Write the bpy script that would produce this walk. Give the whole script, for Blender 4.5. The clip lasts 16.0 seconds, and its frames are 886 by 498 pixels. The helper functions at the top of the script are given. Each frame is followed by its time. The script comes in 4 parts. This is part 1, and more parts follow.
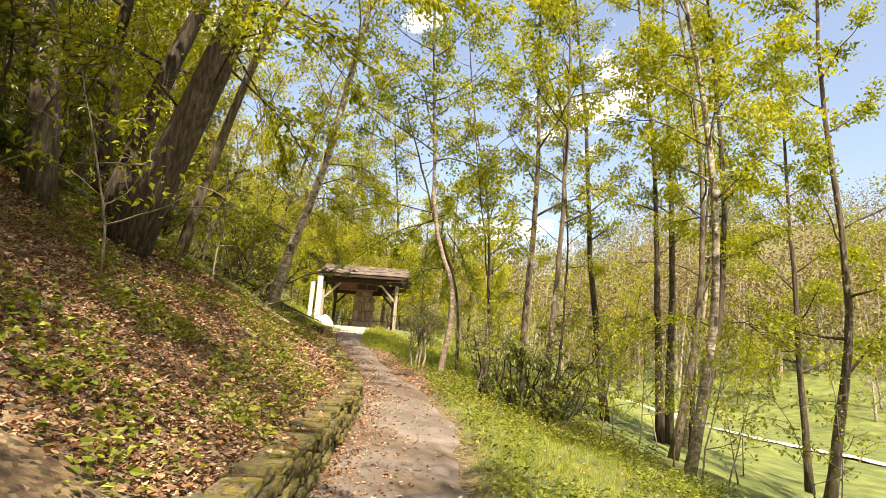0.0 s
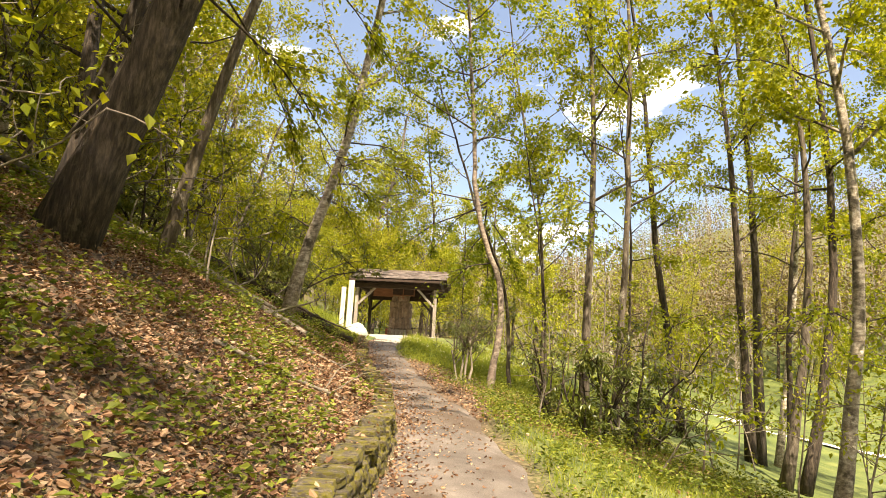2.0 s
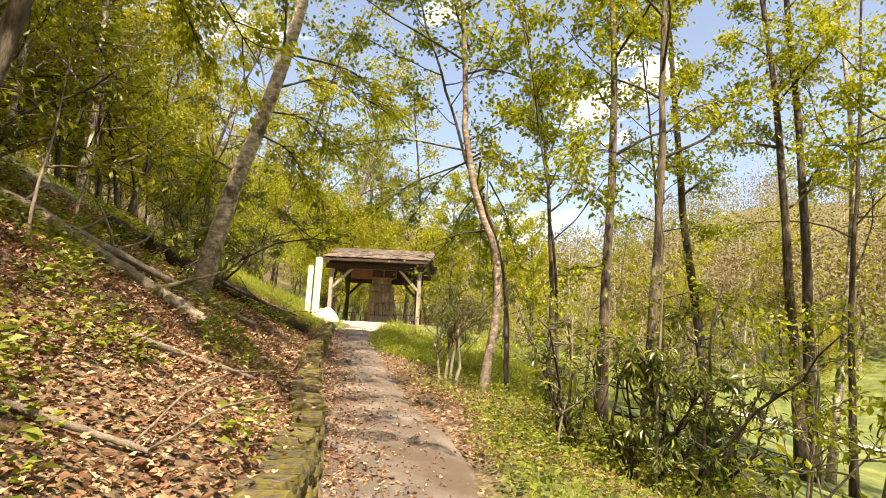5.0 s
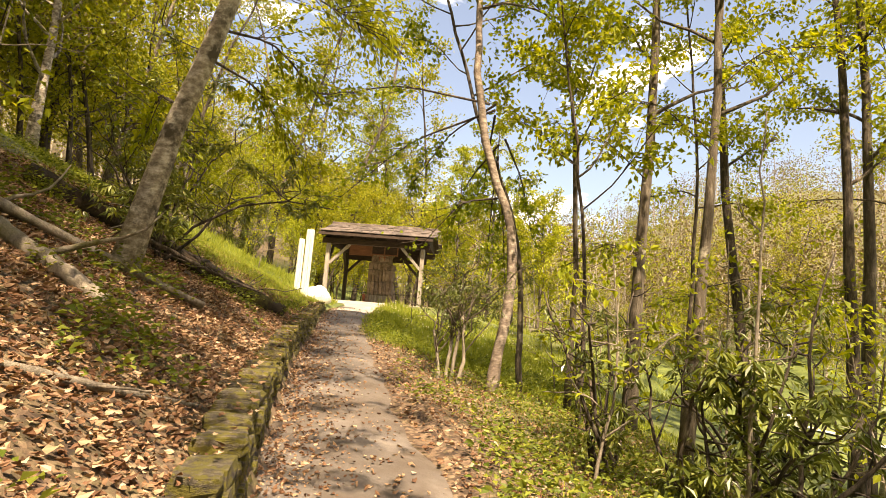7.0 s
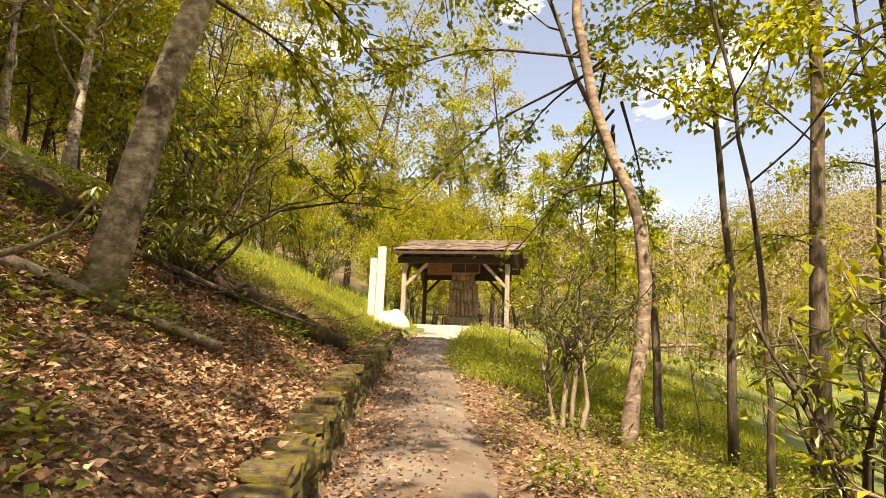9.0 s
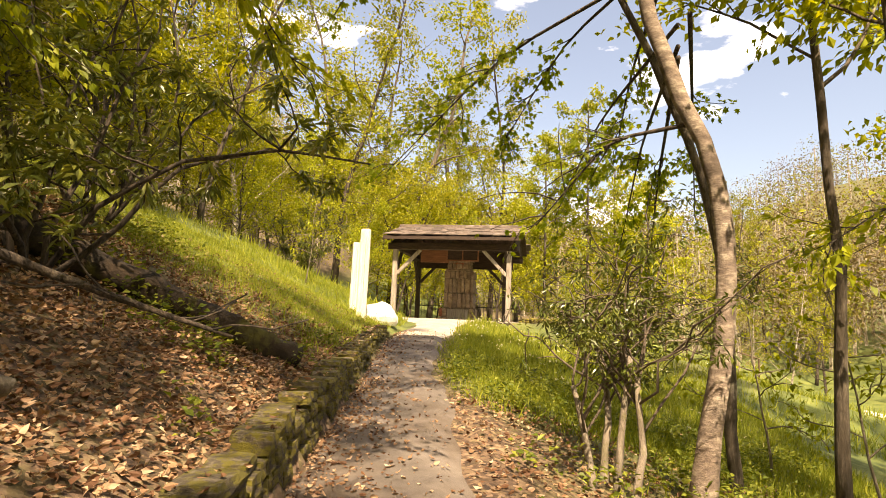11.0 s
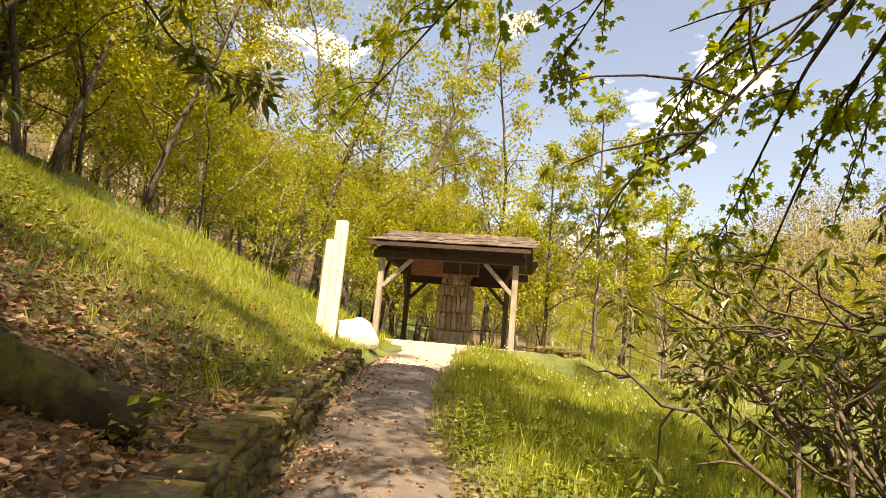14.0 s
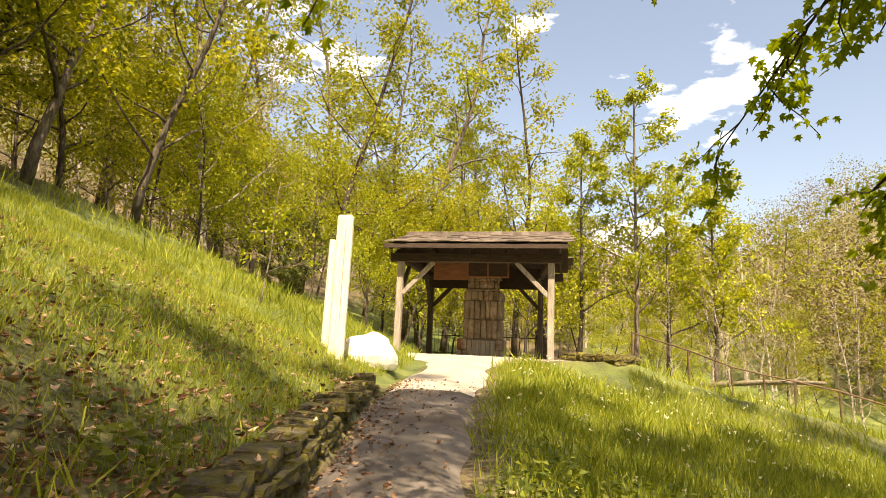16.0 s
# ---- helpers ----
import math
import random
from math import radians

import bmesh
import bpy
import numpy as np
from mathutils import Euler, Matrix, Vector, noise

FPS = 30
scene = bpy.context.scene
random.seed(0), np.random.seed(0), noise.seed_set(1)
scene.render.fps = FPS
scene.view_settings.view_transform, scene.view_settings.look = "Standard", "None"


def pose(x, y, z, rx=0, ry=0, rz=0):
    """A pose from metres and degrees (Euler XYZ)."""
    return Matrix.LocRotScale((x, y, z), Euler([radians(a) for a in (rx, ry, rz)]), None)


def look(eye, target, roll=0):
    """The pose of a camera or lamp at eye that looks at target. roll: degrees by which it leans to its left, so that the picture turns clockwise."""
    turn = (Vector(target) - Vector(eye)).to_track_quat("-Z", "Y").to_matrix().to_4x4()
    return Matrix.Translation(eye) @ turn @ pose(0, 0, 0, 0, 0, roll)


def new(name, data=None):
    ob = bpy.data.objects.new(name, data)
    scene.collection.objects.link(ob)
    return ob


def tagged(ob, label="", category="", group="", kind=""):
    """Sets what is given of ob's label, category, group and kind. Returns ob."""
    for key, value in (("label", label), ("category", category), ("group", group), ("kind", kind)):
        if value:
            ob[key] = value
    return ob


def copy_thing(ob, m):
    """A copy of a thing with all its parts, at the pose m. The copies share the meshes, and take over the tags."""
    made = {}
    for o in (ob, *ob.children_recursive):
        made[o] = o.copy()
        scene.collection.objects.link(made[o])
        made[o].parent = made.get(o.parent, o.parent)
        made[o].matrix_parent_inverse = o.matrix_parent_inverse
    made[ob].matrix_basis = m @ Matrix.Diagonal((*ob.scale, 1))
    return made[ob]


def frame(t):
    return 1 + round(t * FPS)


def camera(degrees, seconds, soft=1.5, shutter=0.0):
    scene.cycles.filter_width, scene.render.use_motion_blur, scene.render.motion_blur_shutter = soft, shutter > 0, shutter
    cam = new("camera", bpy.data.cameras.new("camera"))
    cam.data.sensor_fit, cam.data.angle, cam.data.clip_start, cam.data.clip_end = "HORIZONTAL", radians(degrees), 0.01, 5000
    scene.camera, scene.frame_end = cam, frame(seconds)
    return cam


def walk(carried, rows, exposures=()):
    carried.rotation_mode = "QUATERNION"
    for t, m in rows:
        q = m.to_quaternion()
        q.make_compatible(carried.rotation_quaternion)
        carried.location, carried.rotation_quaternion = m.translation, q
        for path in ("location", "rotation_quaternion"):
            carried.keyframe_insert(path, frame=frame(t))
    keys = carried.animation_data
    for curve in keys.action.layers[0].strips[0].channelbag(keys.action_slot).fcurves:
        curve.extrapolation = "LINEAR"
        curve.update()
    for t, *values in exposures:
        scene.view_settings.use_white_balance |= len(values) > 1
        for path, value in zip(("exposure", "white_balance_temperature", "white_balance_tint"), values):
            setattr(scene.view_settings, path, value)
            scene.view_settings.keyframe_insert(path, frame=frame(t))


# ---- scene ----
cam = camera(73.0, 16.0, soft=0.8)
# seconds, x, y, z, yaw, pitch, roll
ROWS = [
    (0.0, 0.066, 0.035, 1.392, -0.32, 9.97, -4.16),
    (0.5, -0.022, 0.629, 1.397, 0.77, 11.29, -4.58),
    (1.0, -0.107, 1.287, 1.457, 0.55, 9.14, -2.34),
    (1.5, -0.064, 1.867, 1.488, 1.60, 10.44, -2.13),
    (2.0, -0.153, 2.550, 1.489, 3.46, 10.34, -2.85),
    (2.5, -0.153, 3.144, 1.496, 0.01, 9.29, -2.39),
    (3.0, -0.124, 3.823, 1.557, 0.10, 8.60, -2.90),
    (3.5, -0.188, 4.352, 1.581, 1.52, 10.22, -3.80),
    (4.0, -0.198, 4.957, 1.570, 1.11, 9.37, -2.82),
    (6.5, -0.209, 7.445, 1.774, 4.37, 8.91, -3.58),
    (7.0, -0.249, 8.015, 1.782, 2.75, 7.29, -4.53),
    (7.5, -0.346, 8.670, 1.828, 5.06, 9.84, -4.71),
    (8.0, -0.522, 9.252, 1.904, 6.45, 8.94, -3.14),
    (8.5, -0.568, 9.849, 1.928, 10.10, 7.18, -2.35),
    (9.0, -0.692, 10.360, 1.913, 10.61, 8.71, -2.19),
    (11.5, -1.166, 13.142, 2.155, 9.94, 7.50, -2.68),
    (12.0, -1.325, 13.676, 2.135, 9.40, 7.75, -4.95),
    (12.5, -1.458, 14.183, 2.168, 8.83, 8.32, -3.30),
    (13.0, -1.525, 14.755, 2.236, 10.88, 8.17, -3.23),
    (13.5, -1.664, 15.249, 2.234, 11.50, 9.42, -5.25),
    (14.0, -1.764, 15.692, 2.229, 8.91, 9.77, -5.08),
    (14.5, -1.818, 16.247, 2.289, 13.44, 9.82, -3.16),
    (15.0, -1.991, 16.736, 2.320, 12.01, 8.91, -4.24),
    (15.5, -2.063, 17.158, 2.339, 11.57, 7.81, -3.11),
    (16.0, -2.155, 17.575, 2.402, 11.52, 10.16, -2.47),
]
walk(cam, [(t, pose(x, y, z, 90 + pitch, roll, yaw)) for t, x, y, z, yaw, pitch, roll in ROWS], [(0.0, 1.48, 7400, 13), (4.0, 1.48, 7400, 13), (9.0, 1.47, 8700, 18), (13.0, 1.45, 8700, 17), (16.0, 1.42, 8300, 13)])

# ---- world, sun, exposure ----
SUN = Vector((0.28, -0.92, 1.35)).normalized()
elevation, azimuth = math.asin(SUN.z), math.atan2(SUN.x, SUN.y)
world = bpy.data.worlds.new("sky")
scene.world = world
world.use_nodes = True
wn, wl = world.node_tree.nodes, world.node_tree.links
back = wn["Background"]
sky = wn.new("ShaderNodeTexSky")
sky.sky_type, sky.sun_disc = "NISHITA", False
sky.sun_elevation, sky.sun_rotation = elevation, azimuth
sky.air_density, sky.dust_density, sky.ozone_density = 1.0, 3.0, 1.2
coord, stretch_node, cloud, ramp, blend = (wn.new("ShaderNode" + k) for k in ("TexCoord", "Mapping", "TexNoise", "ValToRGB", "MixRGB"))
stretch_node.inputs["Scale"].default_value = (1.0, 1.0, 2.6)
stretch_node.inputs["Location"].default_value = (0.35, 0.1, 0.2)
cloud.inputs["Scale"].default_value, cloud.inputs["Detail"].default_value, cloud.inputs["Roughness"].default_value = 4.2, 8, 0.55
ramp.color_ramp.elements[0].position, ramp.color_ramp.elements[1].position = 0.585, 0.70
ramp.color_ramp.elements[0].color = (0.02, 0.02, 0.02, 1)
blend.inputs[2].default_value = (11.5, 11.9, 12.6, 1)
wl.new(coord.outputs["Generated"], stretch_node.inputs["Vector"])
wl.new(stretch_node.outputs["Vector"], cloud.inputs["Vector"])
wl.new(cloud.outputs["Fac"], ramp.inputs["Fac"])
wl.new(ramp.outputs["Color"], blend.inputs[0])
wl.new(sky.outputs["Color"], blend.inputs[1])
wl.new(blend.outputs[0], back.inputs["Color"])
back.inputs["Strength"].default_value = 0.112
sun = new("sun", bpy.data.lights.new("sun", "SUN"))
sun.data.energy, sun.data.angle, sun.data.color = 5.0, radians(0.6), (1.0, 0.91, 0.74)
sun.matrix_world = look(SUN * 60, (0, 0, 0))


# ---- materials ----
def ramp_of(nt, stops):
    node = nt.nodes.new("ShaderNodeValToRGB")
    els = node.color_ramp.elements
    while len(els) < len(stops):
        els.new(0.5)
    for el, (at, col) in zip(els, stops):
        el.position, el.color = at, (*col, 1)
    return node


def surface(name, stops, scale=6.0, rough=0.85, bump=0.4, stretch=(1, 1, 1), fine=None, patch=None, vary=0.0, island=0.0, metal=0.0, world_patch=False):
    """Noise-coloured surface: stops over a noise, a finer bump, an optional patch (colour, scale, low, high) such as moss or lichen."""
    m = bpy.data.materials.new(name)
    m.use_nodes = True
    nt = m.node_tree
    N, L = nt.nodes.new, nt.links.new
    bsdf = nt.nodes["Principled BSDF"]
    tc, mp, n1, n2, bp = N("ShaderNodeTexCoord"), N("ShaderNodeMapping"), N("ShaderNodeTexNoise"), N("ShaderNodeTexNoise"), N("ShaderNodeBump")
    mp.inputs["Scale"].default_value = stretch
    L(tc.outputs["Object"], mp.inputs["Vector"])
    n1.inputs["Scale"].default_value, n1.inputs["Detail"].default_value, n1.inputs["Roughness"].default_value = scale, 8, 0.65
    n2.inputs["Scale"].default_value, n2.inputs["Detail"].default_value, n2.inputs["Roughness"].default_value = fine or scale * 6, 6, 0.7
    for n in (n1, n2):
        L(mp.outputs["Vector"], n.inputs["Vector"])
    r = ramp_of(nt, stops)
    L(n1.outputs["Fac"], r.inputs["Fac"])
    col = r.outputs["Color"]
    grain = N("ShaderNodeMixRGB")
    grain.blend_type, grain.inputs[0].default_value = "OVERLAY", 0.55
    L(col, grain.inputs[1]), L(n2.outputs["Fac"], grain.inputs[2])
    col = grain.outputs[0]
    if patch:
        pcol, pscale, low, high = patch
        n3 = N("ShaderNodeTexNoise")
        n3.inputs["Scale"].default_value, n3.inputs["Detail"].default_value, n3.inputs["Roughness"].default_value = pscale, 7, 0.65
        L(tc.outputs["Object"], n3.inputs["Vector"])
        pr = ramp_of(nt, ((low, (0, 0, 0)), (high, (1, 1, 1))))
        L(n3.outputs["Fac"], pr.inputs["Fac"])
        mx = N("ShaderNodeMixRGB")
        mx.inputs[2].default_value = (*pcol, 1)
        L(pr.outputs["Color"], mx.inputs[0]), L(col, mx.inputs[1])
        col = mx.outputs[0]
    for amount, node, out in ((vary, "ShaderNodeObjectInfo", "Random"), (island, "ShaderNodeNewGeometry", "Random Per Island")):
        if amount:
            src, hsv, mr = N(node), N("ShaderNodeHueSaturation"), N("ShaderNodeMapRange")
            mr.inputs["To Min"].default_value, mr.inputs["To Max"].default_value = 1 - amount, 1 + amount
            L(src.outputs[out], mr.inputs["Value"]), L(mr.outputs["Result"], hsv.inputs["Value"]), L(col, hsv.inputs["Color"])
            col = hsv.outputs["Color"]
    L(col, bsdf.inputs["Base Color"])
    bsdf.inputs["Roughness"].default_value, bsdf.inputs["Metallic"].default_value = rough, metal
    bp.inputs["Strength"].default_value, bp.inputs["Distance"].default_value = bump, 0.02
    add = N("ShaderNodeMath")
    add.operation = "ADD"
    L(n1.outputs["Fac"], add.inputs[0]), L(n2.outputs["Fac"], add.inputs[1])
    L(add.outputs[0], bp.inputs["Height"]), L(bp.outputs["Normal"], bsdf.inputs["Normal"])
    return m


def foliage(name, stops, through_light=0.45, rough=0.5, gloss=0.25):
    """Leaf: each leaf its own shade, part of the light shines through."""
    m = bpy.data.materials.new(name)
    m.use_nodes = True
    nt = m.node_tree
    N, L = nt.nodes.new, nt.links.new
    bsdf, out = nt.nodes["Principled BSDF"], nt.nodes["Material Output"]
    geo, info, add, tr, mix = (N("ShaderNode" + k) for k in ("NewGeometry", "ObjectInfo", "Math", "BsdfTranslucent", "MixShader"))
    add.operation = "MULTIPLY_ADD"
    L(info.outputs["Random"], add.inputs[0])
    add.inputs[1].default_value = 0.3
    sc = N("ShaderNodeMath")
    sc.operation, sc.inputs[1].default_value = "MULTIPLY", 0.7
    L(geo.outputs["Random Per Island"], sc.inputs[0]), L(sc.outputs[0], add.inputs[2])
    r = ramp_of(nt, stops)
    L(add.outputs[0], r.inputs["Fac"])
    L(r.outputs["Color"], bsdf.inputs["Base Color"])
    warm = N("ShaderNodeMixRGB")
    warm.blend_type, warm.inputs[0].default_value, warm.inputs[2].default_value = "MULTIPLY", 1.0, (1.32, 1.16, 0.45, 1)
    L(r.outputs["Color"], warm.inputs[1]), L(warm.outputs[0], tr.inputs["Color"])
    bsdf.inputs["Roughness"].default_value, bsdf.inputs["Specular IOR Level"].default_value = rough, gloss
    mix.inputs[0].default_value = through_light
    L(bsdf.outputs[0], mix.inputs[1]), L(tr.outputs[0], mix.inputs[2]), L(mix.outputs[0], out.inputs["Surface"])
    return m


ASPHALT = surface("asphalt", ((0.3, (0.085, 0.07, 0.06)), (0.5, (0.135, 0.113, 0.098)), (0.7, (0.21, 0.178, 0.156))), 1.6, 0.9, 0.5, fine=90, patch=((0.085, 0.06, 0.042), 0.9, 0.46, 0.66))
CONCRETE = surface("pale concrete", ((0.3, (0.26, 0.225, 0.185)), (0.7, (0.40, 0.355, 0.30))), 2.0, 0.9, 0.3, fine=60)
STONE = surface("mossy stone", ((0.32, (0.025, 0.019, 0.013)), (0.5, (0.085, 0.067, 0.045)), (0.68, (0.26, 0.22, 0.165))), 3.4, 0.92, 1.0, fine=24, patch=((0.135, 0.115, 0.012), 2.3, 0.42, 0.53), vary=0.3)
CHIMNEY_STONE = surface("chimney stone", ((0.3, (0.12, 0.083, 0.057)), (0.5, (0.23, 0.168, 0.12)), (0.7, (0.33, 0.26, 0.19))), 4.0, 0.9, 0.7, vary=0.25)
MORTAR = surface("mortar", ((0.3, (0.10, 0.078, 0.058)), (0.7, (0.19, 0.155, 0.12))), 8.0, 0.95, 0.5)
RED_STONE = surface("red sandstone", ((0.3, (0.2, 0.06, 0.035)), (0.7, (0.34, 0.12, 0.07))), 6.0, 0.9, 0.5)
WHITE_ROCK = surface("white limestone", ((0.3, (0.62, 0.58, 0.5)), (0.7, (0.82, 0.79, 0.72))), 3.0, 0.85, 0.5)
PALE_TIMBER = surface("sun-bleached timber", ((0.3, (0.48, 0.43, 0.34)), (0.5, (0.66, 0.61, 0.50)), (0.7, (0.76, 0.72, 0.62))), 5.0, 0.8, 0.6, (6, 6, 0.5))
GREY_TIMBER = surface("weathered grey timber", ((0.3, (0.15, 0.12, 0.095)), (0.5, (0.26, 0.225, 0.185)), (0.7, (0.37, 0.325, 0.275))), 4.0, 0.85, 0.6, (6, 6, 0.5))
DARK_TIMBER = surface("dark brown timber", ((0.3, (0.018, 0.010, 0.007)), (0.7, (0.062, 0.036, 0.024))), 4.0, 0.85, 0.5, (1, 6, 6))
# back posts and inner braces: the roof's shade is put into this colour
SHADED_POST = surface("shaded post timber", ((0.3, (0.025, 0.018, 0.013)), (0.7, (0.075, 0.052, 0.038))), 4.0, 0.85, 0.5, (6, 6, 0.5))
RED_BOARD = surface("red-brown boards", ((0.3, (0.12, 0.05, 0.025)), (0.7, (0.26, 0.11, 0.055))), 3.0, 0.8, 0.4, (1, 6, 6))
SHINGLE = surface("cedar shingle", ((0.3, (0.05, 0.038, 0.031)), (0.5, (0.105, 0.08, 0.066)), (0.7, (0.20, 0.165, 0.14))), 5.0, 0.9, 0.6, (1, 4, 1), vary=0.4, patch=((0.07, 0.075, 0.035), 1.2, 0.55, 0.7))
IRON = surface("dark iron", ((0.3, (0.02, 0.018, 0.016)), (0.7, (0.05, 0.042, 0.035))), 20, 0.6, 0.2, metal=0.6)
RUST = surface("rusty pipe", ((0.3, (0.06, 0.035, 0.02)), (0.7, (0.17, 0.10, 0.06))), 12, 0.7, 0.3, metal=0.3)
BARK = surface("grey-brown bark", ((0.3, (0.035, 0.026, 0.018)), (0.5, (0.09, 0.07, 0.05)), (0.7, (0.20, 0.165, 0.125))), 7.0, 0.95, 1.0, (2.2, 2.2, 0.5), fine=26, patch=((0.30, 0.27, 0.21), 2.6, 0.60, 0.68), vary=0.25)
PALE_BARK = surface("pale lichen-grey bark", ((0.3, (0.09, 0.07, 0.05)), (0.48, (0.30, 0.25, 0.19)), (0.66, (0.62, 0.56, 0.47))), 7.0, 0.9, 0.9, (1.3, 1.3, 2.2), fine=26, patch=((0.075, 0.06, 0.04), 3.4, 0.52, 0.62), vary=0.15)
RING_BARK = surface("ringed brown bark", ((0.3, (0.085, 0.06, 0.048)), (0.5, (0.19, 0.145, 0.115)), (0.7, (0.40, 0.34, 0.27))), 8.0, 0.85, 0.6, (1.0, 1.0, 2.2), fine=40, patch=((0.075, 0.055, 0.042), 3.0, 0.52, 0.64), vary=0.1)
DARK_BARK = surface("dark furrowed bark", ((0.32, (0.012, 0.009, 0.007)), (0.5, (0.05, 0.036, 0.026)), (0.7, (0.13, 0.098, 0.07))), 9.0, 0.95, 1.0, (2.5, 2.5, 0.4), fine=26, patch=((0.17, 0.14, 0.10), 3.0, 0.58, 0.70), vary=0.25)
DEAD_WOOD = surface("bare dead wood", ((0.3, (0.09, 0.07, 0.052)), (0.7, (0.29, 0.245, 0.19))), 5.0, 0.9, 0.7, (3, 3, 1), patch=((0.11, 0.10, 0.03), 1.5, 0.52, 0.64))
GREY_STEM = surface("brown-grey shrub bark", ((0.3, (0.045, 0.032, 0.023)), (0.7, (0.15, 0.115, 0.085))), 9.0, 0.9, 0.6, (3, 3, 1))
ROTTEN = surface("rotten log bark", ((0.3, (0.012, 0.008, 0.005)), (0.7, (0.055, 0.035, 0.02))), 6.0, 0.95, 1.0, patch=((0.10, 0.092, 0.02), 2.3, 0.50, 0.60))
GRAVEL = surface("pale gravel", ((0.3, (0.5, 0.45, 0.37)), (0.7, (0.68, 0.63, 0.54))), 4.0, 0.95, 0.3, fine=40)
SPRING = foliage("spring leaf", ((0.0, (0.13, 0.175, 0.012)), (0.5, (0.28, 0.32, 0.026)), (1.0, (0.46, 0.47, 0.05))), 0.5)
MAPLE = foliage("maple leaf", ((0.0, (0.11, 0.165, 0.015)), (0.6, (0.23, 0.29, 0.028)), (1.0, (0.42, 0.44, 0.05))), 0.6)
WOODS = foliage("woodland leaf", ((0.0, (0.10, 0.125, 0.012)), (0.5, (0.25, 0.27, 0.026)), (1.0, (0.44, 0.43, 0.05))), 0.5)
EVERGREEN = foliage("leathery evergreen leaf", ((0.0, (0.05, 0.075, 0.016)), (0.6, (0.12, 0.145, 0.026)), (1.0, (0.25, 0.26, 0.05))), 0.3, 0.34, 0.5)
HERB = foliage("herb leaf", ((0.0, (0.05, 0.082, 0.014)), (0.5, (0.12, 0.158, 0.024)), (1.0, (0.28, 0.30, 0.05))), 0.4)
BLADE = foliage("grass blade", ((0.0, (0.09, 0.135, 0.015)), (0.5, (0.20, 0.245, 0.028)), (1.0, (0.42, 0.42, 0.075))), 0.4)
LITTER = foliage("dry fallen leaf", ((0.0, (0.055, 0.026, 0.015)), (0.35, (0.16, 0.08, 0.044)), (0.65, (0.34, 0.21, 0.125)), (1.0, (0.60, 0.47, 0.345))), 0.12, 0.6)
BUD = foliage("budding twig haze", ((0.0, (0.11, 0.08, 0.05)), (0.5, (0.185, 0.145, 0.085)), (1.0, (0.25, 0.23, 0.085))), 0.3)
WHITE_FLOWER = foliage("dandelion clock", ((0.0, (0.6, 0.6, 0.5)), (1.0, (0.8, 0.8, 0.7))), 0.4)


def ground_material():
    """Leaf litter, soil and grass by the cover painted on the sheet."""
    m = bpy.data.materials.new("woodland ground")
    m.use_nodes = True
    nt = m.node_tree
    N, L = nt.nodes.new, nt.links.new
    bsdf = nt.nodes["Principled BSDF"]
    tc, at, n1, n2, vor, bp, mx, mx2 = (N("ShaderNode" + k) for k in ("TexCoord", "VertexColor", "TexNoise", "TexNoise", "TexVoronoi", "Bump", "MixRGB", "MixRGB"))
    at.layer_name = "cover"
    n1.inputs["Scale"].default_value, n1.inputs["Detail"].default_value = 1.2, 9
    n2.inputs["Scale"].default_value, n2.inputs["Detail"].default_value = 14, 8
    vor.inputs["Scale"].default_value = 26
    for n in (n1, n2, vor):
        L(tc.outputs["Object"], n.inputs["Vector"])
    litter = ramp_of(nt, ((0.25, (0.025, 0.015, 0.01)), (0.45, (0.075, 0.045, 0.028)), (0.6, (0.15, 0.095, 0.06)), (0.8, (0.27, 0.19, 0.13))))
    grass = ramp_of(nt, ((0.3, (0.045, 0.065, 0.013)), (0.5, (0.09, 0.118, 0.022)), (0.7, (0.155, 0.175, 0.04))))
    mix_l = N("ShaderNodeMixRGB")
    mix_l.inputs[0].default_value = 0.5
    L(vor.outputs["Color"], mix_l.inputs[1]), L(n2.outputs["Fac"], mix_l.inputs[2])
    L(mix_l.outputs[0], litter.inputs["Fac"]), L(n1.outputs["Fac"], grass.inputs["Fac"])
    sep = N("ShaderNodeSeparateColor")
    L(at.outputs["Color"], sep.inputs[0])
    edge = N("ShaderNodeMath")
    edge.operation, edge.inputs[1].default_value = "ADD", -0.5
    L(n2.outputs["Fac"], edge.inputs[0])
    fac = N("ShaderNodeMath")
    fac.operation, fac.use_clamp = "ADD", True
    L(edge.outputs[0], fac.inputs[0]), L(sep.outputs[0], fac.inputs[1])
    L(fac.outputs[0], mx.inputs[0]), L(litter.outputs[0], mx.inputs[1]), L(grass.outputs[0], mx.inputs[2])
    mx2.inputs[2].default_value = (0.10, 0.095, 0.04, 1)
    L(sep.outputs[1], mx2.inputs[0]), L(mx.outputs[0], mx2.inputs[1])
    L(mx2.outputs[0], bsdf.inputs["Base Color"])
    bsdf.inputs["Roughness"].default_value = 0.95
    bp.inputs["Strength"].default_value, bp.inputs["Distance"].default_value = 0.8, 0.04
    L(n2.outputs["Fac"], bp.inputs["Height"]), L(bp.outputs["Normal"], bsdf.inputs["Normal"])
    return m


GROUND = ground_material()


# ---- mesh helpers ----
def mesh_of(name, V, F, material, smooth=False):
    me = bpy.data.meshes.new(name)
    me.from_pydata([tuple(v) for v in np.asarray(V, float).tolist()], [], [tuple(f) for f in F])
    me.materials.append(material)
    if smooth:
        me.shade_smooth()
    return me


def part(name, vf, material, parent=None, label="", smooth=False):
    ob = new(name, mesh_of(name, vf[0], vf[1], material, smooth))
    ob.parent = parent
    return tagged(ob, label) if label else ob


